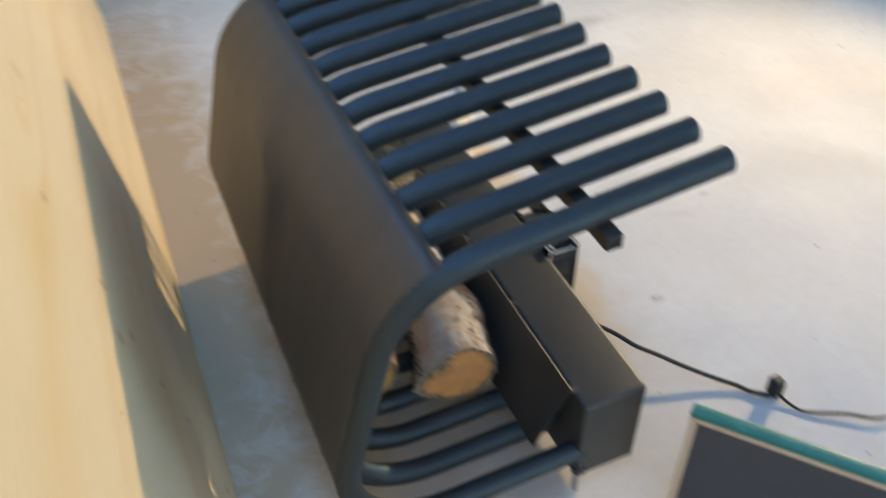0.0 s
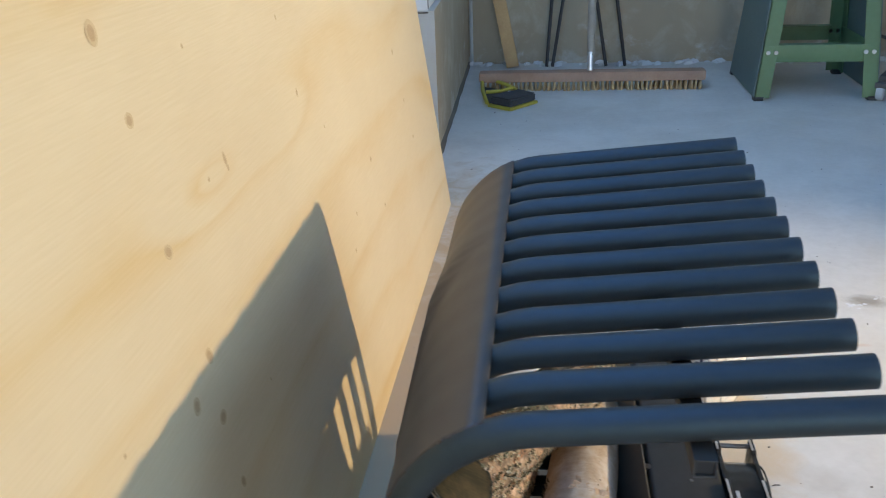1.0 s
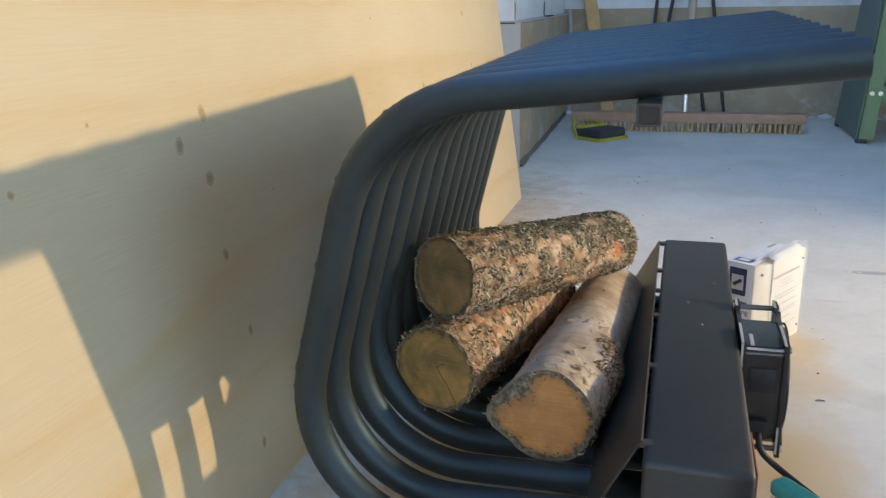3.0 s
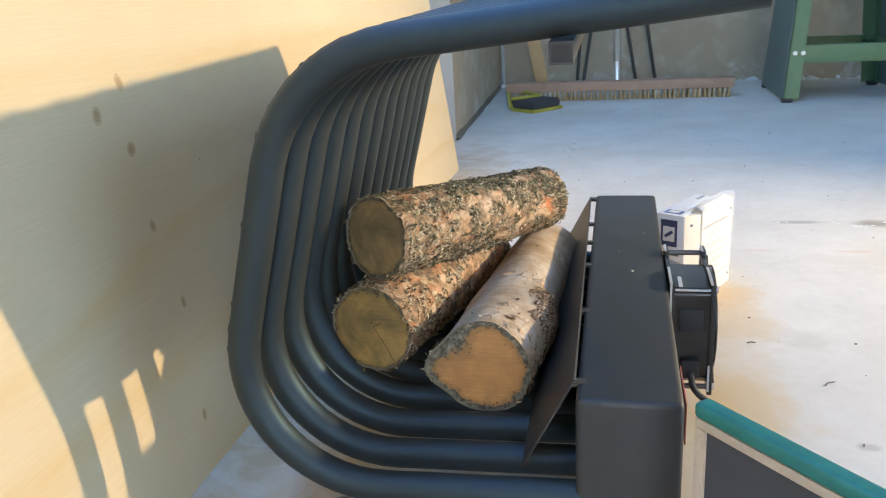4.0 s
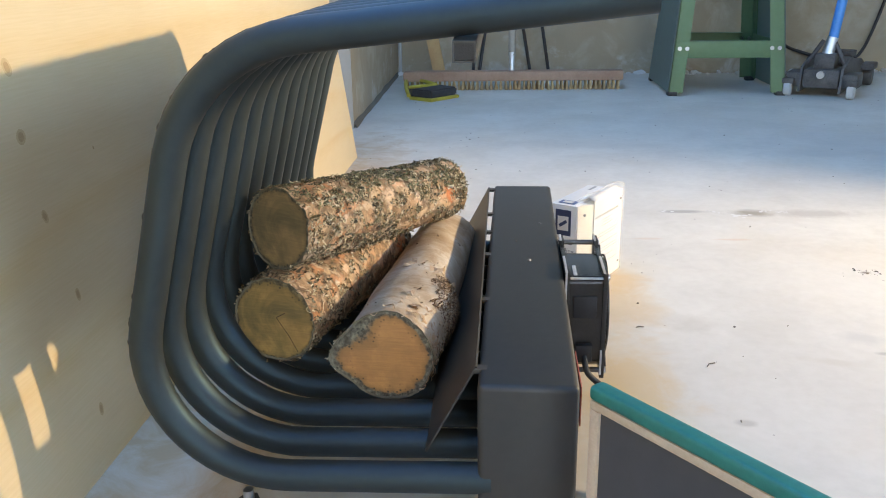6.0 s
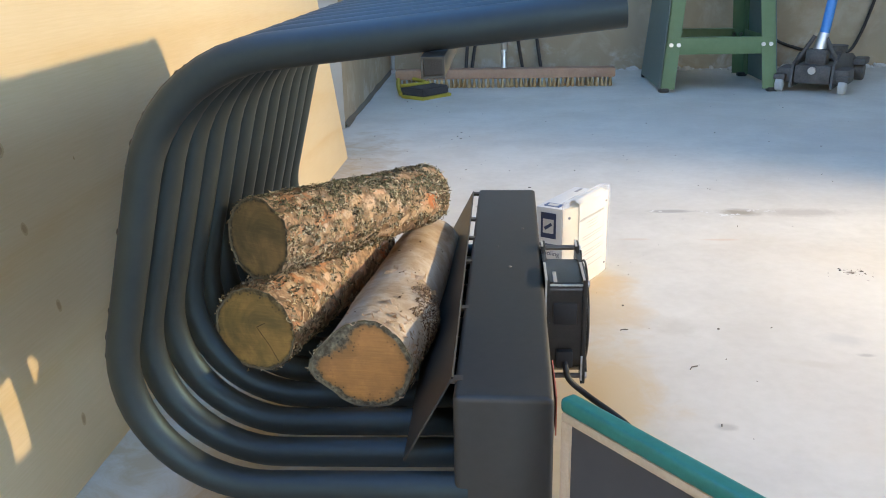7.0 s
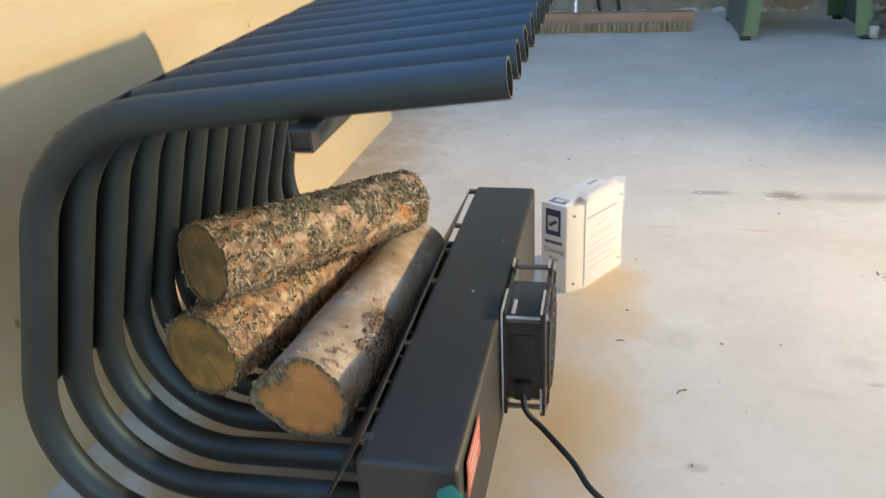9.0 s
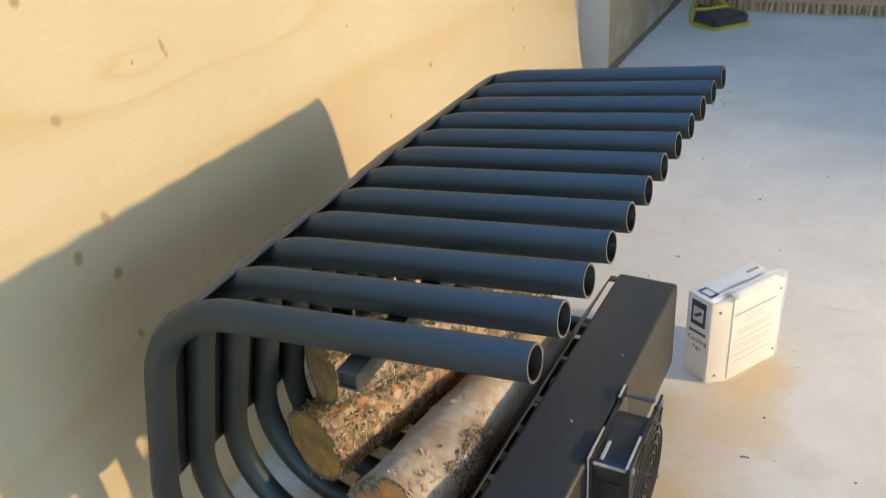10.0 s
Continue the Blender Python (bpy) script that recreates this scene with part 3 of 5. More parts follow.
# unseen wall; its openings and heights are set for the light let in
bm = box((X1, Y0, 0.0), (X1 + 0.2, Y1 - 0.008, 0.95))
add_box(bm, (X1, Y0, 0.9505), (X1 + 0.2, -2.5, 2.195))
add_box(bm, (X1, -2.4995, 2.1455), (X1 + 0.2, Y1 - 0.008, 2.195))
add_box(bm, (X1, 0.5, 0.9505), (X1 + 0.2, 1.2, 2.145))
add_box(bm, (X1, 1.2005, 0.9505), (X1 + 0.2, Y1 - 0.008, 1.80))
structure("wall_east", bm, M_WARMWALL, "unseen plastered side wall, two long window openings added for light", "wall")
# unseen upper wall, added to cut down the sky opening
bm = box((X0 - 0.2, Y0, 1.102), (X0, OPEN_Y[0], 2.195))
add_box(bm, (X0 - 0.2, OPEN_Y[1] + 0.06, 1.102), (X0, Y1 - 0.008, 2.195))
structure("wall_west_upper", bm, M_WARMWALL, "added unseen warm plastered upper wall, limiting the sky opening", "wall")
# unseen wall and door, added around the warm fill lamp behind the camera
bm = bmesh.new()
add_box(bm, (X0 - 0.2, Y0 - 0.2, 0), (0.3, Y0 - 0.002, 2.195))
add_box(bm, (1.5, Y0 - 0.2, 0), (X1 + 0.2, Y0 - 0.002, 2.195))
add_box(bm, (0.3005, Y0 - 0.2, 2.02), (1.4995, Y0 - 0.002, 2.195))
structure("wall_south", bm, M_WARMWALL, "unseen warm plastered wall, doorway added for the fill light", "wall")
structure("door_1", box((1.52, Y0 + 0.004, 0.004), (2.715, Y0 + 0.05, 2.018), 0.003), M_TIMBER, "added unseen boarded timber door swung fully open", "door")
# unseen ceiling, added to hold back overhead light except along one strip
# boards run across, cut short where the roof is open beside the low west wall
bm = bmesh.new()
y = Y0 - 0.2
while y < Y1 + 0.1:
    e = min(y + 0.1035, Y1 + 0.2)
    add_box(bm, (OPEN_X if e > OPEN_Y[0] and y < OPEN_Y[1] else X0 - 0.2, y, 2.20), (X1 + 0.2, e, 2.23), 0.003)
    y += 0.105
structure("ceiling", bm, M_CEIL, "added unseen dark stained board ceiling, open along one side for light", "ceiling")
# rubble of lime along the foot of the north wall
bm = bmesh.new()
for k in range(150):
    x = random.uniform(-0.55, 1.9)
    r = random.uniform(0.003, 0.013)
    vs = bmesh.ops.create_icosphere(bm, subdivisions=1, radius=r)["verts"]
    bmesh.ops.transform(bm, matrix=Matrix.Translation((x, Y1 - 0.008 - random.uniform(0, 0.05), r * 0.3)) @ pose(0, 0, 0, random.uniform(0, 90), 0, random.uniform(0, 90)) @ Matrix.Diagonal((2.2, 1.3, 0.6, 1)), verts=vs)
rub = part("lime_rubble", bm, M_LIME, None, "", True)
tagged(rub, "crumbs of white lime plaster along the wall foot", "rubble", "", "stuff")

# ---- plywood sheet leaning on the west wall ----
SLOPE = 0.133
ply_m = Matrix.Translation((-0.4515, 0, 0.0)) @ pose(0, 0, 0, 0, 0, -0.54) @ pose(0, 0, 0, 0, -math.degrees(math.atan(SLOPE)), 0)
plysheet = thing("plywood_sheet", "large pale softwood plywood sheet leaning against the wall", "plywood", ply_m)
part("face", box((-0.0012, -1.03, 0.0), (0.0, 1.402, 0.985)), M_PLY, plysheet, "", False)
part("core", box((-0.0125, -1.03, 0.002), (-0.0013, 1.402, 0.985)), M_PLYEDGE, plysheet, "layered edge of the plywood", False)


# along the sheet, up its face, half width, half height
KNOTS = [(0.118, 0.568, 0.0065, 0.0085), (0.260, 0.491, 0.004, 0.009), (0.262, 0.482, 0.003, 0.004), (0.217, 0.486, 0.0025, 0.003), (0.114, 0.462, 0.0075, 0.0085), (0.126, 0.360, 0.0075, 0.0085),
         (0.083, 0.338, 0.0075, 0.0085), (0.117, 0.304, 0.0075, 0.0085), (0.117, 0.235, 0.005, 0.0075), (0.131, 0.158, 0.0045, 0.0065), (0.114, 0.052, 0.0045, 0.007),
         (0.105, 0.635, 0.0080, 0.0130), (0.238, 0.600, 0.0025, 0.0030), (0.490, 0.584, 0.0030, 0.0040), (0.502, 0.494, 0.0040, 0.0060), (0.770, 0.322, 0.0050, 0.0060),
         (0.578, 0.430, 0.0025, 0.0025), (1.070, 0.428, 0.0060, 0.0060), (1.092, 0.332, 0.0050, 0.0050), (1.115, 0.254, 0.0050, 0.0050), (0.800, 0.234, 0.0040, 0.0040),
         (0.594, 0.246, 0.0035, 0.0040), (-0.022, 0.370, 0.0022, 0.0028), (0.088, 0.697, 0.0075, 0.0080), (0.182, 0.672, 0.0030, 0.0040), (0.458, 0.660, 0.0040, 0.0060),
         (0.518, 0.655, 0.0045, 0.0050), (-0.084, 0.575, 0.0045, 0.0045), (0.397, 0.630, 0.0022, 0.0026), (0.552, 0.628, 0.0025, 0.0030), (-0.106, 0.338, 0.0035, 0.0040),
         (0.226, 0.272, 0.0016, 0.0020), (0.635, 0.285, 0.0030, 0.0035)]


def knot(y, z, ry, rz, tilt=0):
    """A knot in the face veneer: a dark ring round a paler heart."""
    bm = bmesh.new()
    ring = []
    for r in (1.0, 0.62, 0.0001):
        ring.append([bm.verts.new((0.0004, y + r * (ry * math.cos(a) + 0.1 * ry * math.cos(3 * a + tilt)), z + r * rz * math.sin(a) * (1 + 0.12 * math.cos(2 * a + tilt)))) for a in (2 * math.pi * k / 16 for k in range(16))])
    for i, (a, b) in enumerate(zip(ring, ring[1:])):
        for k in range(16):
            f = bm.faces.new((a[k], a[(k + 1) % 16], b[(k + 1) % 16], b[k]))
            f.material_index = i
    bmesh.ops.recalc_face_normals(bm, faces=bm.faces)
    for f in bm.faces:
        if f.normal.x < 0:
            f.normal_flip()
    part("knot", bm, [M_KNOT, M_KNOTDARK], plysheet, "brown knot", True)


for k, (y, z, ry, rz) in enumerate(KNOTS):
    knot(y, z, ry * 0.85, rz * 0.85, k * 1.7)

# ---- the grate heater ----
PITCH, TUBES, OD = 0.0471, 12, 0.0238
GRATE = Matrix.Translation((0, 0, 0)) @ pose(0, 0, 0, 0.7, 0, 0)
grate = thing("grate_heater", "black welded tube fireplace grate heater with a blower box", "grate heater", GRATE)
PROFILE = fillet([(-0.100, 0, 0.0660), (-0.3825, 0, 0.0618), (-0.2976, 0, 0.3829), (0.0, 0, 0.4130)], [0.099, 0.109])


def tube_mesh():
    bm = bmesh.new()
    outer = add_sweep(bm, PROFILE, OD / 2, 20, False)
    inner = add_sweep(bm, [PROFILE[-1] - Vector((0.09, 0, 0.009)), PROFILE[-1]], OD / 2 - 0.0016, 20, False)
    bm.verts.ensure_lookup_table()
    a, b = outer[-1], inner[-1]
    for k in range(20):
        kk = min(range(20), key=lambda j: (b[j].co - a[k].co).length)
        k2 = min(range(20), key=lambda j: (b[j].co - a[(k + 1) % 20].co).length)
        f = bm.faces.new((a[k], a[(k + 1) % 20], b[k2], b[kk]))
        f.material_index = 1
    bm.faces.new(inner[0])
    bmesh.ops.recalc_face_normals(bm, faces=bm.faces)
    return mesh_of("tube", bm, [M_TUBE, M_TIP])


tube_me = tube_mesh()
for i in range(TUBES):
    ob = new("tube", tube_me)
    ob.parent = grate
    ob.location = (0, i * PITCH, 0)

# sheet wrapped over the outside of the bends, slightly buckled
side_line = [p for p in PROFILE if p.z > 0.155 and p.x < -0.250]
bm = bmesh.new()
rows = []
NY = 132
for j in range(NY + 1):
    y = -0.001 + (11 * PITCH + 0.006) * j / NY
    row = []
    for i, p in enumerate(side_line):
        t = (side_line[min(i + 1, len(side_line) - 1)] - side_line[max(i - 1, 0)]).normalized()
        out = Vector((-t.z, 0, t.x))
        s = i / (len(side_line) - 1)
        fold = y - 0.20 - 0.16 * s
        dent = 0.0075 * math.exp(-abs(fold) / 0.010 if fold < 0 else -((fold / 0.08) ** 2)) * math.sin(math.pi * min(1, s * 1.1)) ** 2
        dent += 0.00015 * math.cos(2 * math.pi * y / PITCH) * min(1, 0.3 + s)
        wav = 0.0010 * noise.noise(Vector((y * 9, s * 2.5, 3))) * math.sin(math.pi * s) + 0.0007 * max(0, noise.noise(Vector((y * 22, s * 13, 8))))
        q = p + out * (OD / 2 - 0.0006 + dent + wav) + Vector((0, y, 0))
        if i == 0:
            q.z += 0.002 * math.sin(y * 61) + 0.0012 * math.sin(y * 173)
        row.append(q)
    rows.append(row)
front = [[bm.verts.new(q) for q in row] for row in rows]
for a, b in zip(front, front[1:]):
    for i in range(len(side_line) - 1):
        bm.faces.new((a[i], a[i + 1], b[i + 1], b[i]))
bmesh.ops.recalc_face_normals(bm, faces=bm.faces)
sheet = part("back_sheet", bm, M_SHEET, grate, "bent black sheet welded over the bends")
sol = sheet.modifiers.new("thickness", "SOLIDIFY")
sol.thickness, sol.offset = 0.0016, 0

# beads of weld along the near edge of the sheet
bm = bmesh.new()
bmesh.ops.create_icosphere(bm, subdivisions=2, radius=1.0)
for v in bm.verts:
    v.co *= 1 + 0.25 * noise.noise(v.co * 1.7)
bead_me = mesh_of("weld_bead", bm, M_SHEET)
rnd = random.Random(5)
for p, q in zip(side_line, side_line[1:]):
    t = (q - p).normalized()
    out = Vector((-t.z, 0, t.x))
    for k in range(max(1, round((q - p).length / 0.011))):
        if rnd.random() < 0.35:
            continue
        bead = new("weld_bead", bead_me)
        bead.parent = grate
        size = rnd.uniform(0.5, 1.1)
        bead.matrix_local = Matrix.Translation(p.lerp(q, rnd.random()) + out * (OD / 2 - 0.0003) + Vector((0, -0.0012, 0))) @ t.to_track_quat("X", "Y").to_matrix().to_4x4() @ Matrix.Diagonal((0.0034 * size, 0.0014 * size, 0.0014 * size, 1))
# chips in the paint
at = min(rows[5], key=lambda q: abs(q.z - 0.372))
bm = bmesh.new()
bmesh.ops.create_icosphere(bm, subdivisions=1, radius=0.0009)
part("paint_chip", bm, M_PALE, grate, "pale chip in the paint", True, Matrix.Translation(at))
for x, y, z, r in ((-0.110, 5 * PITCH, 0.4122, 0.0016), (-0.068, 5 * PITCH + 0.003, 0.4164, 0.0012), (-0.107, PITCH, 0.4128, 0.0014)):
    bm = bmesh.new()
    bmesh.ops.create_icosphere(bm, subdivisions=1, radius=r)
    part("paint_chip", bm, M_PALE, grate, "pale chip in the paint", True, Matrix.Translation((x, y, z)) @ Matrix.Diagonal((1.8, 0.7, 0.5, 1)))

# blower box along the front
BX0, BX1, BY0, BY1, BZ0, BZ1 = -0.1075, -0.0350, -0.011, 0.530, 0.030, 0.1495
manifold = part("blower_box", box((BX0, BY0, BZ0), (BX1, BY1, BZ1), 0.005, Matrix.Translation((0, 0.256, 0)) @ pose(0, 0, 0, 0.12, 0, -0.55) @ Matrix.Translation((0, -0.256, 0)), 3), M_STOVE, grate, "folded black sheet steel air box")
for y, x, r in ((0.248, -0.067, 0.0022), (0.367, -0.052, 0.0020), (0.306, -0.079, 0.0011)):
    part("rivet", cyl((x, y, BZ1 - 0.0005), (x, y, BZ1 + 0.0013), r, 10, r * 0.6), M_TIP, manifold, "small bright rivet")
# red warning label on the outer face, lettered illegibly
lab = part("warning_label", box((BX1 - 0.0002, 0.010, 0.106), (BX1 + 0.0006, 0.068, 0.139)), M_RED, manifold, "red warning label", False)
for k, (z, a, b) in enumerate(((0.133, 0.016, 0.062), (0.126, 0.016, 0.055), (0.120, 0.016, 0.060), (0.113, 0.016, 0.048))):
    part("print_line", box((BX1 + 0.0005, a, z - 0.0007), (BX1 + 0.0008, b, z + 0.0007)), M_PALE, lab, "", False)
# sloping deflector plate, held off the box by tabs
bm = bmesh.new()
d0, d1 = Vector((-0.1120, 0, 0.1510)), Vector((-0.151, 0, 0.0775))
nrm = Vector((-(d1 - d0).z, 0, (d1 - d0).x)).normalized() * 0.0016
for y0, y1 in ((0.016, 0.518),):
    c = [d0, d1, d1 + nrm, d0 + nrm]
    va = [bm.verts.new(p + Vector((0, y0, 0))) for p in c]
    vb = [bm.verts.new(p + Vector((0, y1, 0))) for p in c]
    for k in range(4):
        bm.faces.new((va[k], va[(k + 1) % 4], vb[(k + 1) % 4], vb[k]))
    bm.faces.new(va)
    bm.faces.new(vb)
bmesh.ops.recalc_face_normals(bm, faces=bm.faces)
plate = part("deflector_plate", bm, M_STOVE, grate, "sloping black deflector plate", False)
for y0, y1 in ((0.014, 0.022), (0.146, 0.153), (0.264, 0.272), (0.338, 0.344), (0.405, 0.412), (0.512, 0.521)):
    part("tab", box((-0.1130, y0, 0.1462), (BX0 + 0.004, y1, 0.1492)), M_SHEET, plate, "", False)
# small posts between the plate and the tubes, seen through the slots
bm = bmesh.new()
for lo, hi in (((-0.1242, 0.3868), (-0.1098, 0.3882)), ((-0.1242, 0.3750), (-0.1098, 0.3764)), ((-0.1242, 0.3764), (-0.1228, 0.3868)), ((-0.1112, 0.3764), (-0.1098, 0.3868))):
    add_box(bm, (lo[0], -0.022, lo[1]), (hi[0], 0.534, hi[1]))
part("crossbar", bm, M_STOVE, grate, "hollow square bar under the tubes", False)
# black filler that stands in for the shade inside the hollow bar
part("bar_bore_shade", box((-0.1227, -0.0195, 0.3765), (-0.1113, 0.5315, 0.3867)), M_RUBBER, grate, "", False)
for x, y, z in ((-0.105, -0.006, 0.052), (-0.286, -0.003, 0.052), (-0.105, 0.518, 0.052), (-0.286, 0.518, 0.052)):
    drop = -y * math.tan(radians(0.7))
    nut = part("foot_bolt", cyl((x, y, drop + 0.001), (x, y, z), 0.0042, 12), M_STEEL, grate, "bright threaded levelling bolt")
    part("nut", cyl((x, y, z - 0.016), (x, y, z - 0.008), 0.0085, 6), M_STOVE, nut, "", False)


def rounded_prism(corners, radii, x0, x1):
    """A closed outline in y and z with rounded corners, drawn out along x."""
    ring = []
    n = len(corners)
    for i in range(n):
        p = Vector((0, *corners[i]))
        a, c = (Vector((0, *corners[i - 1])) - p).normalized(), (Vector((0, *corners[(i + 1) % n])) - p).normalized()
        t = radii[i]
        centre = p + (a + c) * t
        for j in range(9):
            k = j / 8 * math.pi / 2
            ring.append(centre - c * t * math.cos(k) - a * t * math.sin(k))
    bm = bmesh.new()
    lo, hi = [bm.verts.new((x0, q.y, q.z)) for q in ring], [bm.verts.new((x1, q.y, q.z)) for q in ring]
    m = len(ring)
    for k in range(m):
        bm.faces.new((lo[k], lo[(k + 1) % m], hi[(k + 1) % m], hi[k]))
    bm.faces.new(lo[::-1])
    bm.faces.new(hi)
    bmesh.ops.recalc_face_normals(bm, faces=bm.faces)
    return bm


def blower():
    """A square axial fan screwed to the box: two flanges with corner lugs, a barrel that is square at its terminal corner, spacers, guard."""
    y0, y1, z0, z1 = 0.200, 0.314, 0.046, 0.1545
    x0, x1 = BX1 + 0.0008, BX1 + 0.0405
    square = [(y0 + 0.003, z0 + 0.003), (y1 - 0.003, z0 + 0.003), (y1 - 0.003, z1 - 0.006), (y0 + 0.003, z1 - 0.006)]
    fan = part("blower_fan", rounded_prism(square, (0.026, 0.046, 0.046, 0.007), x0 + 0.003, x1 - 0.003), M_FANBLACK, grate, "square black axial fan")
    for x in (x0, x1 - 0.0045):
        fl = bmesh.new()
        for lo, hi in (((x, y0, z0 + 0.016), (x + 0.0045, y1, z1 - 0.016)), ((x, y0, z0), (x + 0.0045, y0 + 0.020, z0 + 0.016)), ((x, y1 - 0.020, z0), (x + 0.0045, y1, z0 + 0.016)),
                       ((x, y0, z1 - 0.016), (x + 0.0045, y0 + 0.046, z1)), ((x, y1 - 0.020, z1 - 0.016), (x + 0.0045, y1, z1)), ((x, y0 + 0.046, z1 - 0.016), (x + 0.0045, y1 - 0.020, z1 - 0.004))):
            add_box(fl, lo, hi, 0.0008)
        part("flange", fl, M_FANBLACK, fan)
        for lo, hi in (((x - 0.0002, y0 - 0.0008, z1), (x + 0.0020, y0 + 0.046, z1 + 0.0008)), ((x - 0.0002, y1 - 0.020, z1), (x + 0.0020, y1, z1 + 0.0008)), ((x - 0.0002, y0 - 0.0009, z0 + (0.0 if x == x0 else 0.004)), (x + 0.0016, y0 - 0.0001, z1 + 0.0008 if x == x0 else z0 + 0.030))):
            part("flange_edge", box(lo, hi), M_WORNEDGE, fan, "grey worn flange edge", False)
    for y, z in ((y0 + 0.006, z0 + 0.006), (y1 - 0.006, z0 + 0.006), (y1 - 0.006, z1 - 0.006)):
        part("spacer", cyl((x0 + 0.004, y, z), (x1 - 0.004, y, z), 0.0026, 10), M_TIP, fan, "grey metal spacer")
    part("terminal_edge", box((x0 + 0.0045, y0 + 0.0022, z1 - 0.0072), (x1 - 0.0045, y0 + 0.0050, z1 - 0.0056), 0.0004), M_WORNEDGE, fan, "bright edge of the terminal corner", False)
    for y in (y0 + 0.006, y1 - 0.006):
        for z in (z0 + 0.006, z1 - 0.006):
            part("screw", cyl((x1 - 0.001, y, z), (x1 + 0.0020, y, z), 0.0032, 10), M_STEEL, fan, "bright screw")
    cy, cz = (y0 + y1) / 2, (z0 + z1) / 2
    g = bmesh.new()
    for r in (0.012, 0.022, 0.032, 0.042, 0.050):
        ringp = [(x1 + 0.0025, cy + r * math.cos(a), cz + r * math.sin(a)) for a in (2 * math.pi * k / 28 for k in range(29))]
        add_sweep(g, ringp, 0.0011, 6, False)
    for a in (radians(45), radians(135)):
        c, q = 0.066 * math.cos(a), 0.066 * math.sin(a)
        add_sweep(g, [(x1 + 0.0018, cy - c, cz - q), (x1 + 0.0018, cy + c, cz + q)], 0.0013, 6)
    part("guard", g, M_FANBLACK, fan, "wire finger guard")
    part("terminal", box((BX1 + 0.012, y0 - 0.0035, z0 + 0.018), (BX1 + 0.028, y0 + 0.0035, z0 + 0.036), 0.002), M_RUBBER, fan, "black cord gland")
    part("label_recess", box((BX1 + 0.009, y0 + 0.0012, z1 - 0.046), (BX1 + 0.031, y0 + 0.0035, z1 - 0.024), 0.0006), M_RUBBER, fan, "faint dark label")
    part("maker_plate", box((BX1 + 0.009, y0 + 0.010, z1 - 0.0062), (BX1 + 0.0125, y0 + 0.036, z1 - 0.0052), 0.0003), M_WORNEDGE, fan, "bright nameplate")
    return fan


blower()
GI = GRATE.inverted()


def smooth_line(pts, n=8):
    pts = [Vector(p) for p in pts]
    out = []
    for i in range(len(pts) - 1):
        p0, p1, p2, p3 = pts[max(i - 1, 0)], pts[i], pts[i + 1], pts[min(i + 2, len(pts) - 1)]
        for k in range(n):
            t = k / n
            out.append(0.5 * (2 * p1 + (p2 - p0) * t + (2 * p0 - 5 * p1 + 4 * p2 - p3) * t * t + (3 * p1 - p0 - 3 * p2 + p3) * t ** 3))
    return out + [pts[-1]]


cord = smooth_line([(-0.014, 0.204, 0.074), (-0.014, 0.194, 0.070), (-0.010, 0.191, 0.057), (0.006, 0.182, 0.046), (0.034, 0.145, 0.041), (0.049, 0.117, 0.038), (0.069, 0.101, 0.030), (0.095, 0.077, 0.020), (0.122, 0.054, 0.011),
                    (0.143, 0.036, 0.006), (0.156, 0.020, 0.0036), (0.171, 0.004, 0.007)])
part("cord", sweep([GI @ p for p in cord], 0.0029, 10), M_RUBBER, grate, "black mains cord")
plug = thing("mains_lead", "black mains lead and plug lying on the floor", "cable")
part("plug", box((0.173, 0.000, 0.001), (0.188, 0.017, 0.027), 0.004, None, 3), M_RUBBER, plug, "moulded black plug")
part("prong", box((0.186, 0.006, 0.008), (0.194, 0.009, 0.011), 0.0006), M_TIP, plug, "metal prong")
part("lead", sweep(smooth_line([(0.180, 0.002, 0.008), (0.186, -0.016, 0.0035), (0.197, -0.032, 0.003), (0.235, -0.055, 0.006), (0.267, -0.076, 0.006), (0.34, -0.085, 0.003), (0.46, -0.07, 0.0025), (0.62, 0.0, 0.0025), (0.80, 0.14, 0.0025), (0.93, 0.40, 0.0025)]), 0.0020, 8), M_RUBBER, plug)

# ---- firewood ----


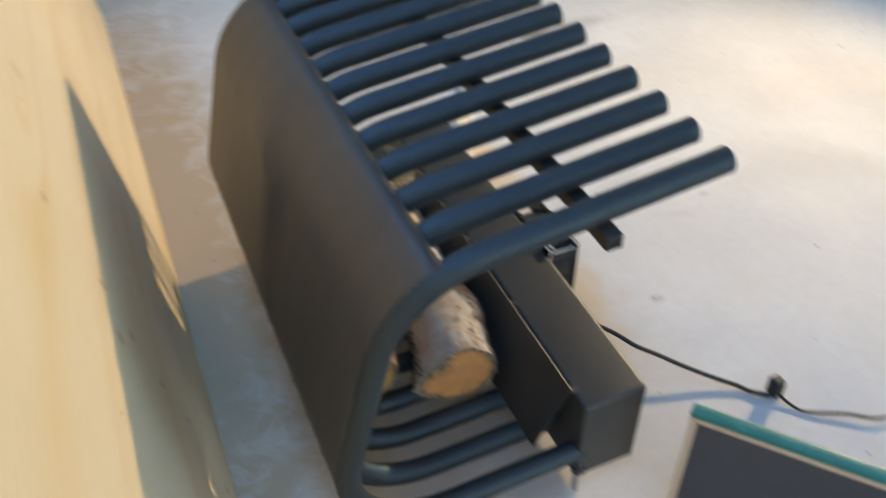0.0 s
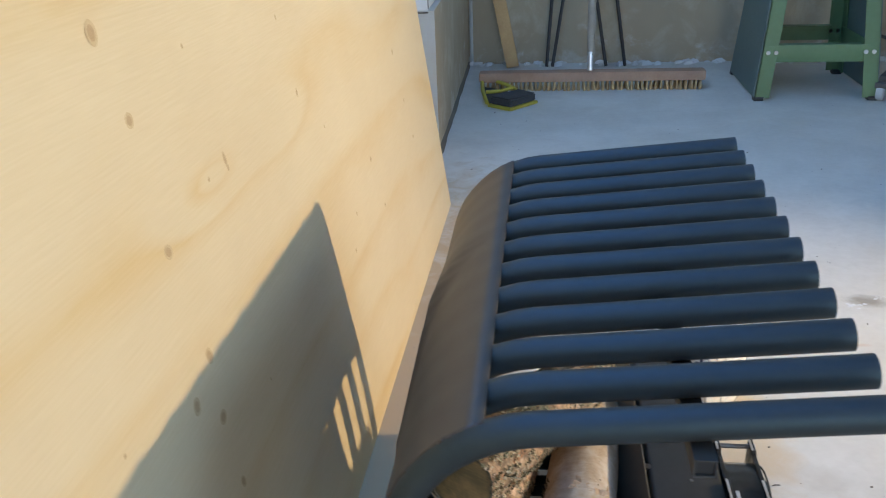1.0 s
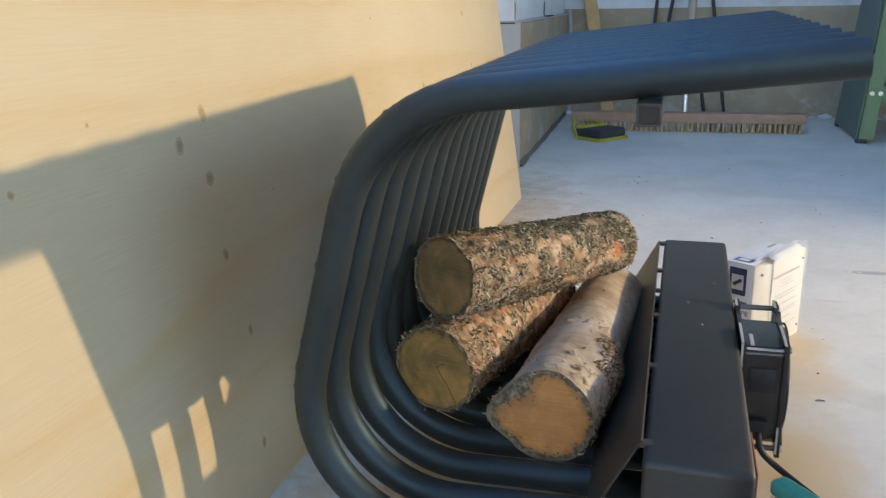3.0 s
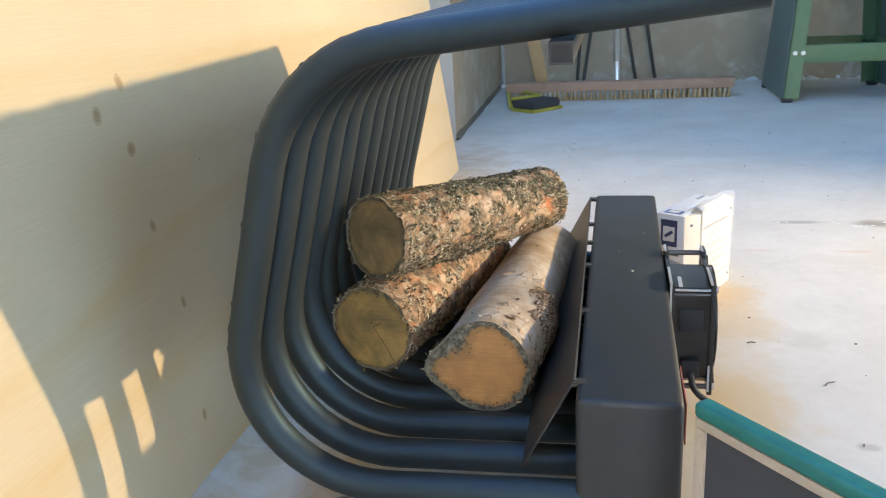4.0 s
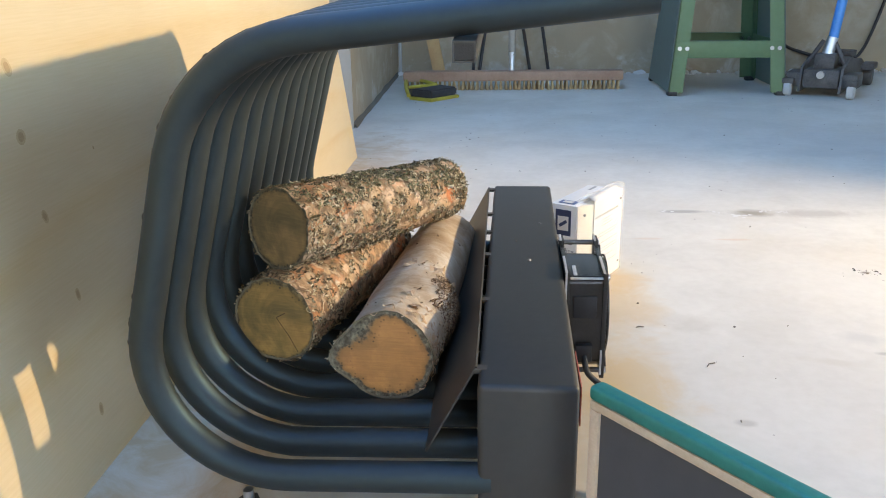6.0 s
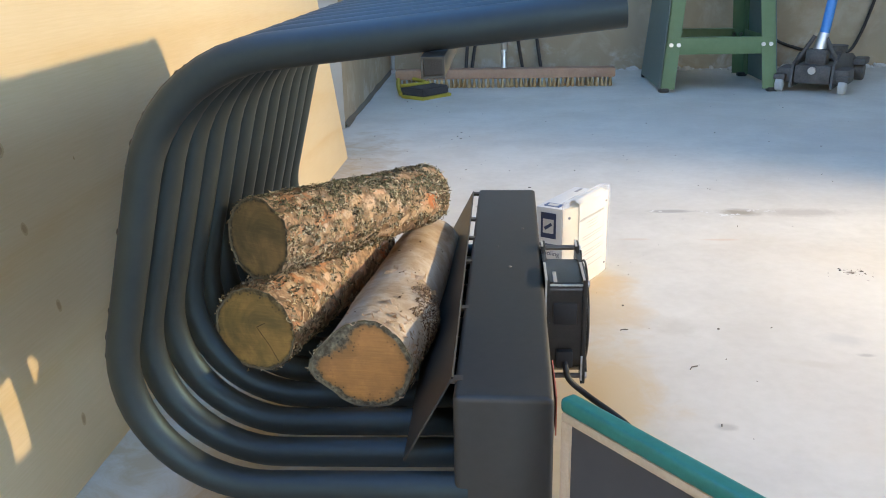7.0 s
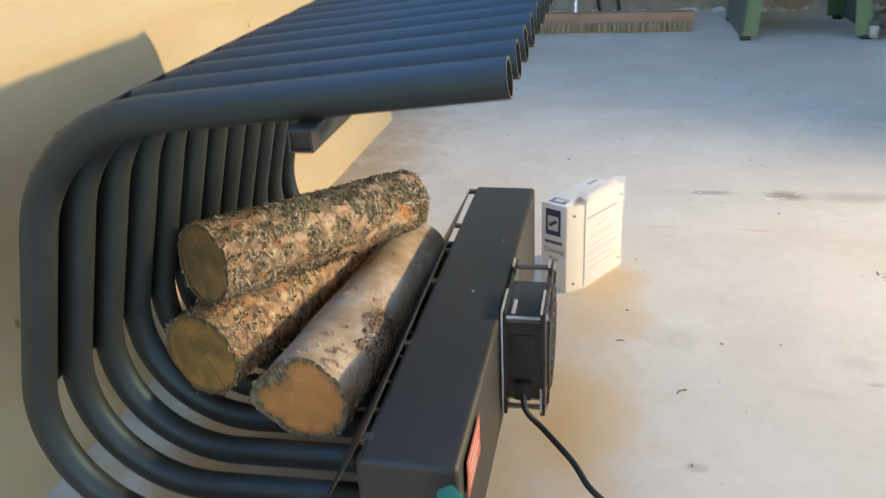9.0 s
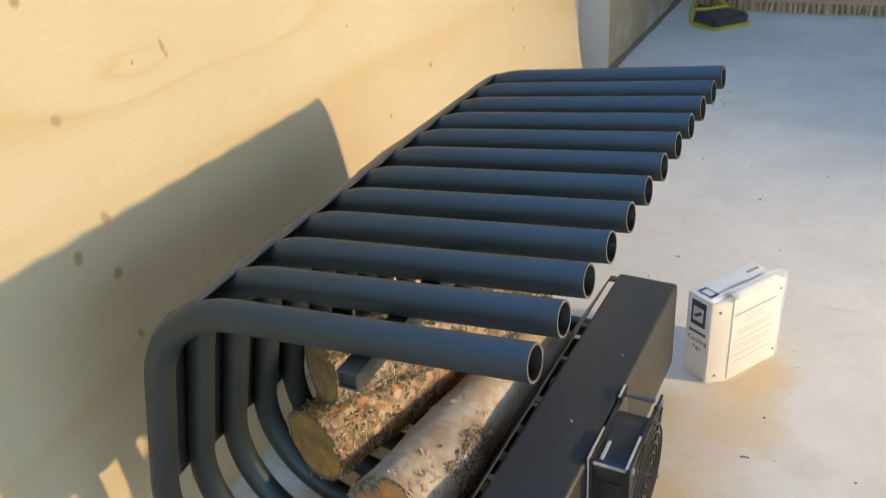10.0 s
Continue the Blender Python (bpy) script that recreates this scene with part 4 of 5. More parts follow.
def log(name, a, b, ra, rb, bark_mat, end_mat, label, lumps=(), rough_by=0.0016, flat=1.0, seed=0, rim_by=(0.0020, 0.0, Vector((0, 0, 1)), 3)):
    """A sawn log from a to b: uneven bark mesh, two sawn faces a little inside the bark."""
    a, b = Vector(a), Vector(b)
    axis = (b - a)
    length = axis.length
    m = Matrix.Translation(a) @ axis.to_track_quat("Z", "X").to_matrix().to_4x4()
    root = thing(name, label, "firewood log", m, "firewood in the grate")
    nseg, nring = 56, 60
    off = Vector((seed * 7.3, seed * 3.1, 0))

    bumps = []
    for d, ls, wa, ws, h in lumps:
        q = m.to_3x3().inverted() @ d
        bumps.append((math.atan2(q.y, q.x), ls, wa, ws, h))

    def radius(ang, s):
        r = ra + (rb - ra) * s
        for la, ls, wa, ws, h in bumps:
            d = (ang - la + math.pi) % (2 * math.pi) - math.pi
            r += h * math.exp(-((d / wa) ** 2) - (((s - ls) / ws) ** 2))
        p = Vector((math.cos(ang) * 1.3, math.sin(ang) * 1.3, s * length * 14)) + off
        r += 0.0022 * noise.noise(p * 1.2) + rough_by * noise.noise(p * 5.5) + rough_by * 0.8 * noise.noise(p * 14)
        return r

    bm = bmesh.new()
    rings = []
    for i in range(nring + 1):
        s = i / nring
        rings.append([bm.verts.new((math.cos(t) * radius(t, s), math.sin(t) * radius(t, s) * flat, s * length)) for t in (2 * math.pi * k / nseg for k in range(nseg))])
    for p, q in zip(rings, rings[1:]):
        for k in range(nseg):
            bm.faces.new((p[k], p[(k + 1) % nseg], q[(k + 1) % nseg], q[k]))
    # lips turned in at both ends
    for ring, dz in ((rings[0], 0.0012), (rings[-1], -0.0012)):
        lip = [bm.verts.new((v.co.x * 0.95, v.co.y * 0.95, v.co.z + dz)) for v in ring]
        for k in range(nseg):
            f = bm.faces.new((ring[k], ring[(k + 1) % nseg], lip[(k + 1) % nseg], lip[k]))
            f.material_index = 1
    bmesh.ops.recalc_face_normals(bm, faces=bm.faces)
    part("bark", bm, [bark_mat, M_RIM], root)
    thick = m.to_3x3().inverted() @ rim_by[2]
    for s, dz in ((0.0, 0.0009), (1.0, -0.0009)):
        bm = bmesh.new()
        lay = bm.verts.layers.float.new("rim")
        loops = []
        for depth in (0.0, 0.0012, 0.0026, 0.0042, 0.0062, 0.009, 0.013, 0.019, 0.027):
            loop = []
            for k in range(nseg):
                t = 2 * math.pi * k / nseg
                r = radius(t, s) * 0.962
                p = Vector((math.cos(t) * r, math.sin(t) * r * flat, 0))
                wide = rim_by[0] * (1 + 0.6 * noise.noise(p * 160)) + rim_by[1] * max(0, math.cos(t - math.atan2(thick.y, thick.x))) ** rim_by[3]
                p *= 1 - depth / r
                v = bm.verts.new((p.x, p.y, s * length + dz + 0.0004 * noise.noise(p * 90)))
                v[lay] = depth / wide
                loop.append(v)
            loops.append(loop)
        for p, q in zip(loops, loops[1:]):
            for k in range(nseg):
                bm.faces.new((p[k], p[(k + 1) % nseg], q[(k + 1) % nseg], q[k]))
        bm.faces.new(loops[-1])
        bmesh.ops.recalc_face_normals(bm, faces=bm.faces)
        part("sawn_face", bm, end_mat, root, "sawn end grain")
    return root, radius, length, flat


def tufts(root, radius, length, flat, count, where, size, material, name, label, curl=1.0, seed=1):
    """Scraps standing on the bark: each a short curled strip."""
    rnd = random.Random(seed)
    verts, faces = [], []
    while count > 0:
        ang, s = rnd.uniform(0, 2 * math.pi), rnd.random()
        if rnd.random() > where(ang, s):
            continue
        count -= 1
        r = radius(ang, s)
        out = Vector((math.cos(ang), math.sin(ang), 0))
        across = Vector((-math.sin(ang), math.cos(ang), 0))
        at = Vector((math.cos(ang) * r, math.sin(ang) * r * flat, s * length)) - out * 0.0005
        yaw = rnd.uniform(0, 2 * math.pi)
        u = (across * math.cos(yaw) + Vector((0, 0, 1)) * math.sin(yaw))
        w = out.cross(u)
        l, wd = size * rnd.uniform(0.45, 1.25), size * rnd.uniform(0.22, 0.50)
        lift = rnd.uniform(0.15, 0.85) * curl
        n0 = len(verts)
        for k in range(4):
            t = k / 3
            c = at + u * (l * (t - 0.3)) + out * (l * lift * t * t) + w * (rnd.uniform(-0.3, 0.3) * wd)
            ww = wd * (1.0 - 0.55 * t) * rnd.uniform(0.6, 1.3)
            verts += [c - w * ww, c + w * ww + out * wd * rnd.uniform(-0.2, 0.6)]
        faces += [(n0 + 2 * k, n0 + 2 * k + 1, n0 + 2 * k + 3, n0 + 2 * k + 2) for k in range(3)]
    me = bpy.data.meshes.new(name)
    me.from_pydata([v[:] for v in verts], [], faces)
    me.materials.append(material)
    ob = new(name, me)
    ob.parent = root
    ob["label"] = label
    ob["kind"] = "stuff"
    return ob


def ribbons(root, radius, length, flat, count, where, size, material, name, label, seed=1, rise=0.3):
    """Leafy lichen and bark peelings: thin wavy strips that curl along and off the bark."""
    rnd = random.Random(seed)
    verts, faces = [], []
    while count > 0:
        ang, s = rnd.uniform(0, 2 * math.pi), rnd.random()
        if rnd.random() > where(ang, s):
            continue
        count -= 1
        r = radius(ang, s)
        out = Vector((math.cos(ang), math.sin(ang), 0))
        across = Vector((-math.sin(ang), math.cos(ang), 0))
        p = Vector((math.cos(ang) * r, math.sin(ang) * r * flat, s * length)) + out * rnd.uniform(0.0002, 0.0010)
        yaw, bend = rnd.uniform(0, 2 * math.pi), rnd.uniform(-0.75, 0.75)
        step, wd = size * rnd.uniform(0.6, 1.4) / 6, size * rnd.uniform(0.055, 0.12)
        n0 = len(verts)
        for k in range(7):
            u = across * math.cos(yaw) + Vector((0, 0, 1)) * math.sin(yaw)
            w = out.cross(u)
            p = p + u * step + out * (step * rise * math.sin(k * 1.1 + bend * 5))
            yaw += bend + rnd.uniform(-0.5, 0.5)
            ww = wd * (0.5 + 0.5 * math.sin(math.pi * (k + 0.7) / 7)) * rnd.uniform(0.7, 1.5)
            verts += [p - w * ww + out * ww * rnd.uniform(0.0, 0.9), p, p + w * ww + out * ww * rnd.uniform(0.0, 0.9)]
        for k in range(6):
            b = n0 + 3 * k
            faces += [(b, b + 1, b + 4, b + 3), (b + 1, b + 2, b + 5, b + 4)]
    me = bpy.data.meshes.new(name)
    me.from_pydata([v[:] for v in verts], [], faces)
    me.materials.append(material)
    ob = new(name, me)
    ob.parent = root
    ob["label"] = label
    ob["kind"] = "stuff"
    return ob


logA = log("firewood_log", *LOG_A, 0.0375, 0.033, M_BARK, M_ENDA, "lichen-covered log with flaky bark lying across two logs", seed=1)
A_UP = math.atan2((a_turn @ Vector((0, 0, 1))).y, (a_turn @ Vector((0, 0, 1))).x)


def clumps(a, s, seed, gain=6.0, base=0.18):
    big = noise.noise(Vector((math.cos(a) * 1.6, math.sin(a) * 1.6, s * 5 + seed)))
    small = noise.noise(Vector((math.cos(a) * 5, math.sin(a) * 5, s * 17 + seed)))
    return max(0.02, min(1.0, gain * (0.75 * small + 0.5 * big) + base))


tufts(*logA, 11500, lambda a, s: clumps(a, s, 0), 0.0025, M_LICHEN, "lichen", "grey-brown crusty lichen", 0.9, 3)
tufts(*logA, 3600, lambda a, s: clumps(a, s, 9) * max(0, math.cos(a - A_UP) - 0.35) * (0.5 + s), 0.0026, M_LICHENGREEN, "lichen", "grey-green crusty lichen along the top", 0.9, 13)
tufts(*logA, 700, lambda a, s: 1.0, 0.0050, M_PEEL, "bark_flake", "pale curled bark flakes", 0.25, 4)
tufts(*logA, 420, lambda a, s: 1.0 if clumps(a, s, 0) > 0.97 else 0.02, 0.0044, M_LICHEN, "lichen", "shaggy scraps of lichen", 1.1, 23)
ribbons(*logA, 4200, lambda a, s: clumps(a, s, 0, 7.0, 0.05), 0.0052, M_LEAFY, "lichen", "pale curled leafy lichen", 41)
ribbons(*logA, 1500, lambda a, s: clumps(a, s, 9, 7.0, 0.0) * max(0, math.cos(a - A_UP) - 0.2) * (0.4 + s), 0.0055, M_LICHENGREEN, "lichen", "grey-green leafy lichen along the top", 42)
ribbons(*logA, 420, lambda a, s: clumps(a, s, 0, 7.0, 0.10), 0.0080, M_LEAFY, "lichen", "loose curls of lichen standing off the bark", 51, 1.1)
logB = log("firewood_log", (-0.2955, 0.134, 0.1335), (-0.236, 0.395, 0.1225), 0.0390, 0.0380, M_BARK, M_ENDB, "lower log with a cracked olive sawn end", seed=2, rim_by=(0.0012, 0.004, Vector((0.3, 0, 1)), 3))
tufts(*logB, 5600, lambda a, s: clumps(a, s, 4), 0.0026, M_LICHEN, "lichen", "grey-green crusty lichen", 0.8, 5)
tufts(*logB, 500, lambda a, s: 1.0, 0.0050, M_PEEL, "bark_flake", "pale curled bark flakes", 0.4, 6)
tufts(*logB, 420, lambda a, s: (1.0 if s < 0.06 else 0.4) if clumps(a, s, 4) > 0.9 else 0.02, 0.0052, M_LICHEN, "lichen", "shaggy scraps of lichen", 1.1, 25)
ribbons(*logB, 2200, lambda a, s: clumps(a, s, 4, 7.0, 0.05), 0.0052, M_LEAFY, "lichen", "pale curled leafy lichen", 43)
ribbons(*logB, 120, lambda a, s: 1.0 if s < 0.03 else 0.0, 0.0065, M_LEAFY, "lichen", "scraps of lichen round the sawn end", 44, 0.8)
ribbons(*logB, 260, lambda a, s: clumps(a, s, 4, 7.0, 0.10), 0.0080, M_LEAFY, "lichen", "loose curls of lichen standing off the bark", 52, 1.1)
# drying crack in the olive end
bm = bmesh.new()
b_turn = logB[0].matrix_world.to_3x3().inverted()
crk = []
for dx, dz in ((0.011, 0.007), (0.0022, 0.0022), (0.008, -0.006), (0.014, -0.014), (0.0225, -0.029)):
    q = b_turn @ Vector((dx, 0, dz))
    crk.append(Vector((q.x, q.y, 0.0002)))
for k, (p, q) in enumerate(zip(crk, crk[1:])):
    d = (q - p).cross(Vector((0, 0, 1))).normalized() * 0.0003
    bm.faces.new([bm.verts.new(v) for v in (p - d, q - d, q + d, p + d)])
part("crack", bm, M_CRACK, logB[0], "dark drying crack", False, Matrix.Translation((0, 0, 0.0002)))
logC = log("firewood_log", *LOG_C, 0.0418, 0.0365, M_BIRCH, M_ENDC, "smooth birch log with peeling bark and an orange sawn end",
           lumps=((Vector((-1, 0, -0.13)), 0.0, 0.42, 0.10, 0.0125), (Vector((1, 0, 0.45)), 0.24, 0.60, 0.12, 0.0135)), rough_by=0.0007, flat=0.97, seed=3, rim_by=(0.0040, 0.0125, Vector((-0.80, 0, 0.60)), 6))
knob = logC[0].matrix_world.to_3x3().inverted() @ Vector((1.0, 0, 0.55))
KNOB_AT = math.atan2(knob.y, knob.x)
side = logC[0].matrix_world.to_3x3().inverted() @ Vector((1.0, 0, -0.2))
KNOB_SIGN = math.copysign(1.0, math.sin(KNOB_AT - math.atan2(side.y, side.x)))


KNOB_TURN = KNOB_SIGN * 0.22


def near_knob(a, s, wide, s0, s1):
    d = abs((a - KNOB_AT + math.pi) % (2 * math.pi) - math.pi)
    return 1.0 if d < wide * (0.8 + 0.5 * noise.noise(Vector((s * 30, a * 3, 0)))) and s0 < s < s1 else 0.0


tufts(*logC, 60, lambda a, s: max(near_knob(a, s, 1.5, 0.03, 0.12), near_knob(a, s, 1.3, 0.36, 0.44), 0.008), 0.0060, M_PEEL, "bark_peeling", "curled papery bark peelings", 0.5, 7)
tufts(*logC, 2400, lambda a, s: max(near_knob(a + KNOB_TURN, s, 0.80, 0.14, 0.36), 0.002), 0.0028, M_CRUST, "lichen", "brown crusty patch round a knob", 0.9, 8)
ribbons(*logC, 420, lambda a, s: max(near_knob(a + KNOB_TURN, s, 0.80, 0.14, 0.36), 0.002), 0.0055, M_CRUST, "lichen", "brown leafy scraps round a knob", 45)
ribbons(*logC, 300, lambda a, s: near_knob(a + KNOB_TURN * 3.5, s, 0.6, 0.0, 0.45), 0.0055, M_LEAFY, "lichen", "grey leafy lichen along the side", 46)
tufts(*logC, 12, lambda a, s: near_knob(a, s, 1.5, 0.03, 0.14) + near_knob(a - KNOB_TURN * 3, s, 1.0, 0.30, 0.50), 0.0115, M_PEEL, "bark_peeling", "broad pale flakes of bark curling up", 0.55, 53)
ribbons(*logC, 40, lambda a, s: near_knob(a, s, 1.8, 0.0, 0.03) + 0.15 * near_knob(a, s, 1.5, 0.03, 0.12), 0.0095, M_PEEL, "bark_peeling", "papery bark peeling off the sawn edge", 47, 0.55)
tufts(*logC, 900, lambda a, s: near_knob(a + math.pi * 0.85, s, 0.5, 0.0, 0.5), 0.0040, M_LICHEN, "lichen", "grey-green crusty lichen", 1.0, 9)

# ---- fan carton and plate packet ----
u = Vector((0.51, 0.86, 0)).normalized()
w = Vector((0.86, -0.51, 0)).normalized()
cm = Matrix(((w.x, u.x, 0, -0.028), (w.y, u.y, 0, 0.5745), (0, 0, 1, 0), (0, 0, 0, 1)))
carton = thing("fan_carton", "small white cardboard carton for a cooling fan", "carton", cm)
part("carton_body", box((0, 0, 0), (0.0400, 0.118, 0.1205), 0.0012), M_CARTON, carton)
part("logo_panel", box((0.0075, -0.0006, 0.0775), (0.0305, 0.0004, 0.1135)), M_NAVY, carton, "dark printed panel", False)
part("logo_mark", box((0.0110, -0.0010, 0.0845), (0.0270, -0.0004, 0.1045)), M_PAPER, carton, "", False)
part("logo_stroke", box((-0.0065, -0.0013, -0.0022), (0.0065, -0.0009, 0.0022), 0, pose(0.0190, 0, 0.0945, 0, -35, 0)), M_NAVY, carton, "", False)
part("brand_bar", box((0.0060, -0.0006, 0.0655), (0.0330, 0.0004, 0.0695)), M_INK, carton, "", False)
for row, (txt, z) in enumerate((("Cooling", 0.0560), ("Fan", 0.0445))):
    text_mesh(txt, 0.0098, Matrix.Translation((0.0205, -0.0004, z)) @ pose(0, 0, 0, 90, 0, 0), M_INK, carton)
part("top_print", box((0.007, 0.007, 0.1202), (0.031, 0.0225, 0.1210)), M_BLUEPRINT, carton, "blue print", False)
part("top_print", box((0.012, 0.010, 0.1206), (0.026, 0.0195, 0.1213)), M_PAPER, carton, "", False)
part("top_print", box((0.012, 0.090, 0.1202), (0.016, 0.112, 0.1209)), M_INKGREY, carton, "faded print", False)
packet = thing("plate_packet", "cream cover plate with an instruction sheet in clear film", "packet", cm)


def plan_prism(poly, z0, z1):
    bm = bmesh.new()
    lo, hi = [bm.verts.new((x, y, z0)) for x, y in poly], [bm.verts.new((x, y, z1)) for x, y in poly]
    n = len(poly)
    for k in range(n):
        bm.faces.new((lo[k], lo[(k + 1) % n], hi[(k + 1) % n], hi[k]))
    bm.faces.new(lo[::-1])
    bm.faces.new(hi)
    bmesh.ops.recalc_face_normals(bm, faces=bm.faces)
    bmesh.ops.bevel(bm, geom=list(bm.edges), offset=0.0012, segments=2, affect="EDGES")
    return bm


# the plate's near edge is cut on the skew
part("cover_plate", plan_prism([(0.0415, -0.003), (0.0530, 0.0200), (0.0530, 0.115), (0.0415, 0.115)], 0.0, 0.121), M_CREAM, packet)
skew = Vector((0.0115, 0.023, 0)).normalized()
out = Vector((skew.y, -skew.x, 0))
for z in (0.108, 0.012):
    at = Vector((0.0465, 0.0070, z))
    part("plate_screw", cyl(at - out * 0.001, at + out * 0.0011, 0.0020, 8), M_INK, packet)
SX = 0.0536
part("instruction_sheet", box((SX, 0.0215, 0.004), (SX + 0.0010, 0.1135, 0.124), 0.0004), M_PAPER, packet)
bm = bmesh.new()
strip = []
for k in range(15):
    a = radians(-10 + 13 * k)
    strip.append([Vector((SX - 0.0085 + 0.0090 * math.cos(a) - 0.0008 * max(0, k - 9), y, 0.1205 + 0.0075 * math.sin(a) + 0.0025 * noise.noise(Vector((y * 45, k * 0.3, 2))))) for y in (0.024, 0.041, 0.058, 0.075, 0.092, 0.108)])
vv = [[bm.verts.new(p) for p in row] for row in strip]
for ra_, rb_ in zip(vv, vv[1:]):
    for k in range(5):
        bm.faces.new((ra_[k], ra_[k + 1], rb_[k + 1], rb_[k]))
fold_ob = part("sheet_fold", bm, M_PAPER, packet, "paper folded over the top")
fold_ob.modifiers.new("thickness", "SOLIDIFY").thickness = 0.0006
part("heading_line", box((SX + 0.0009, 0.024, 0.0985), (SX + 0.0013, 0.100, 0.1018)), M_INKGREY, packet, "", False)
for k, (z, a, b) in enumerate(((0.092, 0.046, 0.082), (0.088, 0.050, 0.078), (0.084, 0.046, 0.082), (0.073, 0.034, 0.100), (0.069, 0.034, 0.094), (0.059, 0.030, 0.100), (0.050, 0.030, 0.096), (0.046, 0.030, 0.100), (0.037, 0.028, 0.086), (0.027, 0.028, 0.100))):
    part("print_line", box((SX + 0.0009, a, z), (SX + 0.0012, b, z + 0.0010)), M_INKGREY, packet, "", False)
for y, z in ((0.1075, 0.110), (0.1075, 0.016)):
    part("plate_screw", cyl((SX + 0.0005, y, z), (SX + 0.0022, y, z), 0.0018, 8), M_INK, packet)
bm = plan_prism([(0.0408, -0.0050), (SX + 0.0025, 0.0185), (SX + 0.0025, 0.1170), (0.0408, 0.1170)], 0.001, 0.132)
bmesh.ops.subdivide_edges(bm, edges=bm.edges, cuts=3, use_grid_fill=True)
for v in bm.verts:
    v.co += v.normal * 0.0018 * noise.noise(v.co * 60)
part("film_wrap", bm, M_FILM, packet, "crinkled clear plastic film").visible_shadow = False

# ---- slate board standing in front ----
du = Vector((0.640, -0.768, 0))
dn = Vector((-0.768, -0.640, 0))
bm_m = Matrix(((du.x, dn.x, 0, -0.038), (du.y, dn.y, 0, -0.076), (0, 0, 1, 0), (0, 0, 0, 1)))
board = thing("framed_slate_board", "dark slate board in a wooden frame with a teal top edge", "board", bm_m)
L = 0.46
part("frame_rail", box((0, -0.011, 0.1685), (L, 0.0, 0.1745), 0.001), M_BOARDWOOD, board)
part("frame_stile", box((0, -0.011, 0.0), (0.0075, 0.0, 0.1683), 0.001), M_BOARDWOOD, board)
part("frame_stile", box((L - 0.0075, -0.011, 0.0), (L, 0.0, 0.1683), 0.001), M_BOARDWOOD, board)
part("frame_rail", box((0.0077, -0.011, 0.0), (L - 0.0077, 0.0, 0.008), 0.001), M_BOARDWOOD, board)
part("slate", box((0.007, -0.009, 0.007), (L - 0.007, -0.0025, 0.1695)), M_SLATE, board, "smooth dark slate face", False)
part("painted_cap", box((-0.001, -0.0115, 0.1746), (L + 0.001, 0.0006, 0.1845), 0.0035, None, 4), M_TEAL, board, "glossy teal painted cap")

# ---- far end of the room: broom, brush, legs, timber ----
broom = thing("push_broom", "wide wooden push broom standing on its bristles", "broom", pose(-0.066, 2.525, 0, 0, 0, 1.2))
part("head", box((-0.388, -0.028, 0.032), (0.388, 0.028, 0.066), 0.007), M_BROOMWOOD, broom, "worn red-brown wooden head")
rnd = random.Random(5)
tuft_bm = bmesh.new()
add_sweep(tuft_bm, [(0, 0, 0.036), (0, 0, 0.018), (0, 0, 0.0005)], 0.0034, 7, True, [0.0030, 0.0038, 0.0052])
tuft_me = mesh_of("bristle_tuft", tuft_bm, M_BRISTLE)
for ix in range(46):
    for iy in range(4):
        ob = new("bristle_tuft", tuft_me)
        ob.parent = broom
        lean = pose(0, 0, 0, (iy - 1.5) * 5 + rnd.uniform(-3, 3), rnd.uniform(-4, 4), rnd.uniform(0, 360))
        ob.matrix_local = Matrix.Translation((-0.374 + ix * 0.01662, -0.019 + iy * 0.0125, 0.036)) @ lean @ Matrix.Translation((0, 0, -0.0362))
part("socket", cyl((-0.003, 0.0, 0.066), (-0.003, 0.012, 0.128), 0.010, 16, 0.0095), M_GALV, broom, "bright metal handle socket")
part("handle", sweep([(-0.002, 0.0135, 0.115), (0.003, 0.085, 0.36), (0.013, 0.17, 0.66), (0.036, 0.375, 1.40)], 0.0145, 14, True, [0.013, 0.0145, 0.0145, 0.0135]), M_HANDLE, broom, "grey weathered handle")

def prism(poly, z0, z1, bevel=0.0):
    bm = bmesh.new()
    lo, hi = [bm.verts.new((x, y, z0)) for x, y in poly], [bm.verts.new((x, y, z1)) for x, y in poly]
    n = len(poly)
    for k in range(n):
        bm.faces.new((lo[k], lo[(k + 1) % n], hi[(k + 1) % n], hi[k]))
    bm.faces.new(lo[::-1])
    bm.faces.new(hi)
    bmesh.ops.recalc_face_normals(bm, faces=bm.faces)
    if bevel:
        bmesh.ops.bevel(bm, geom=list(bm.edges), offset=bevel, segments=2, affect="EDGES")
    return bm


brush = thing("hand_brush", "yellow plastic hand brush with dark bristles lying down", "hand brush")
part("brush_bristles", prism([(-0.404, 2.292), (-0.332, 2.238), (-0.252, 2.336), (-0.312, 2.392)], 0.009, 0.036, 0.005), M_DARKBRISTLE, brush, "dark dense bristles")
part("brush_stock", prism([(-0.412, 2.290), (-0.332, 2.229), (-0.245, 2.335), (-0.308, 2.402)], 0.0, 0.010, 0.002), M_YELLOW, brush, "yellow plastic stock")
part("brush_rim", sweep(smooth_line([(-0.412, 2.288, 0.014), (-0.428, 2.36, 0.028), (-0.440, 2.46, 0.034), (-0.446, 2.545, 0.036)], 5), 0.0065, 10), M_YELLOW, brush, "yellow plastic rim")
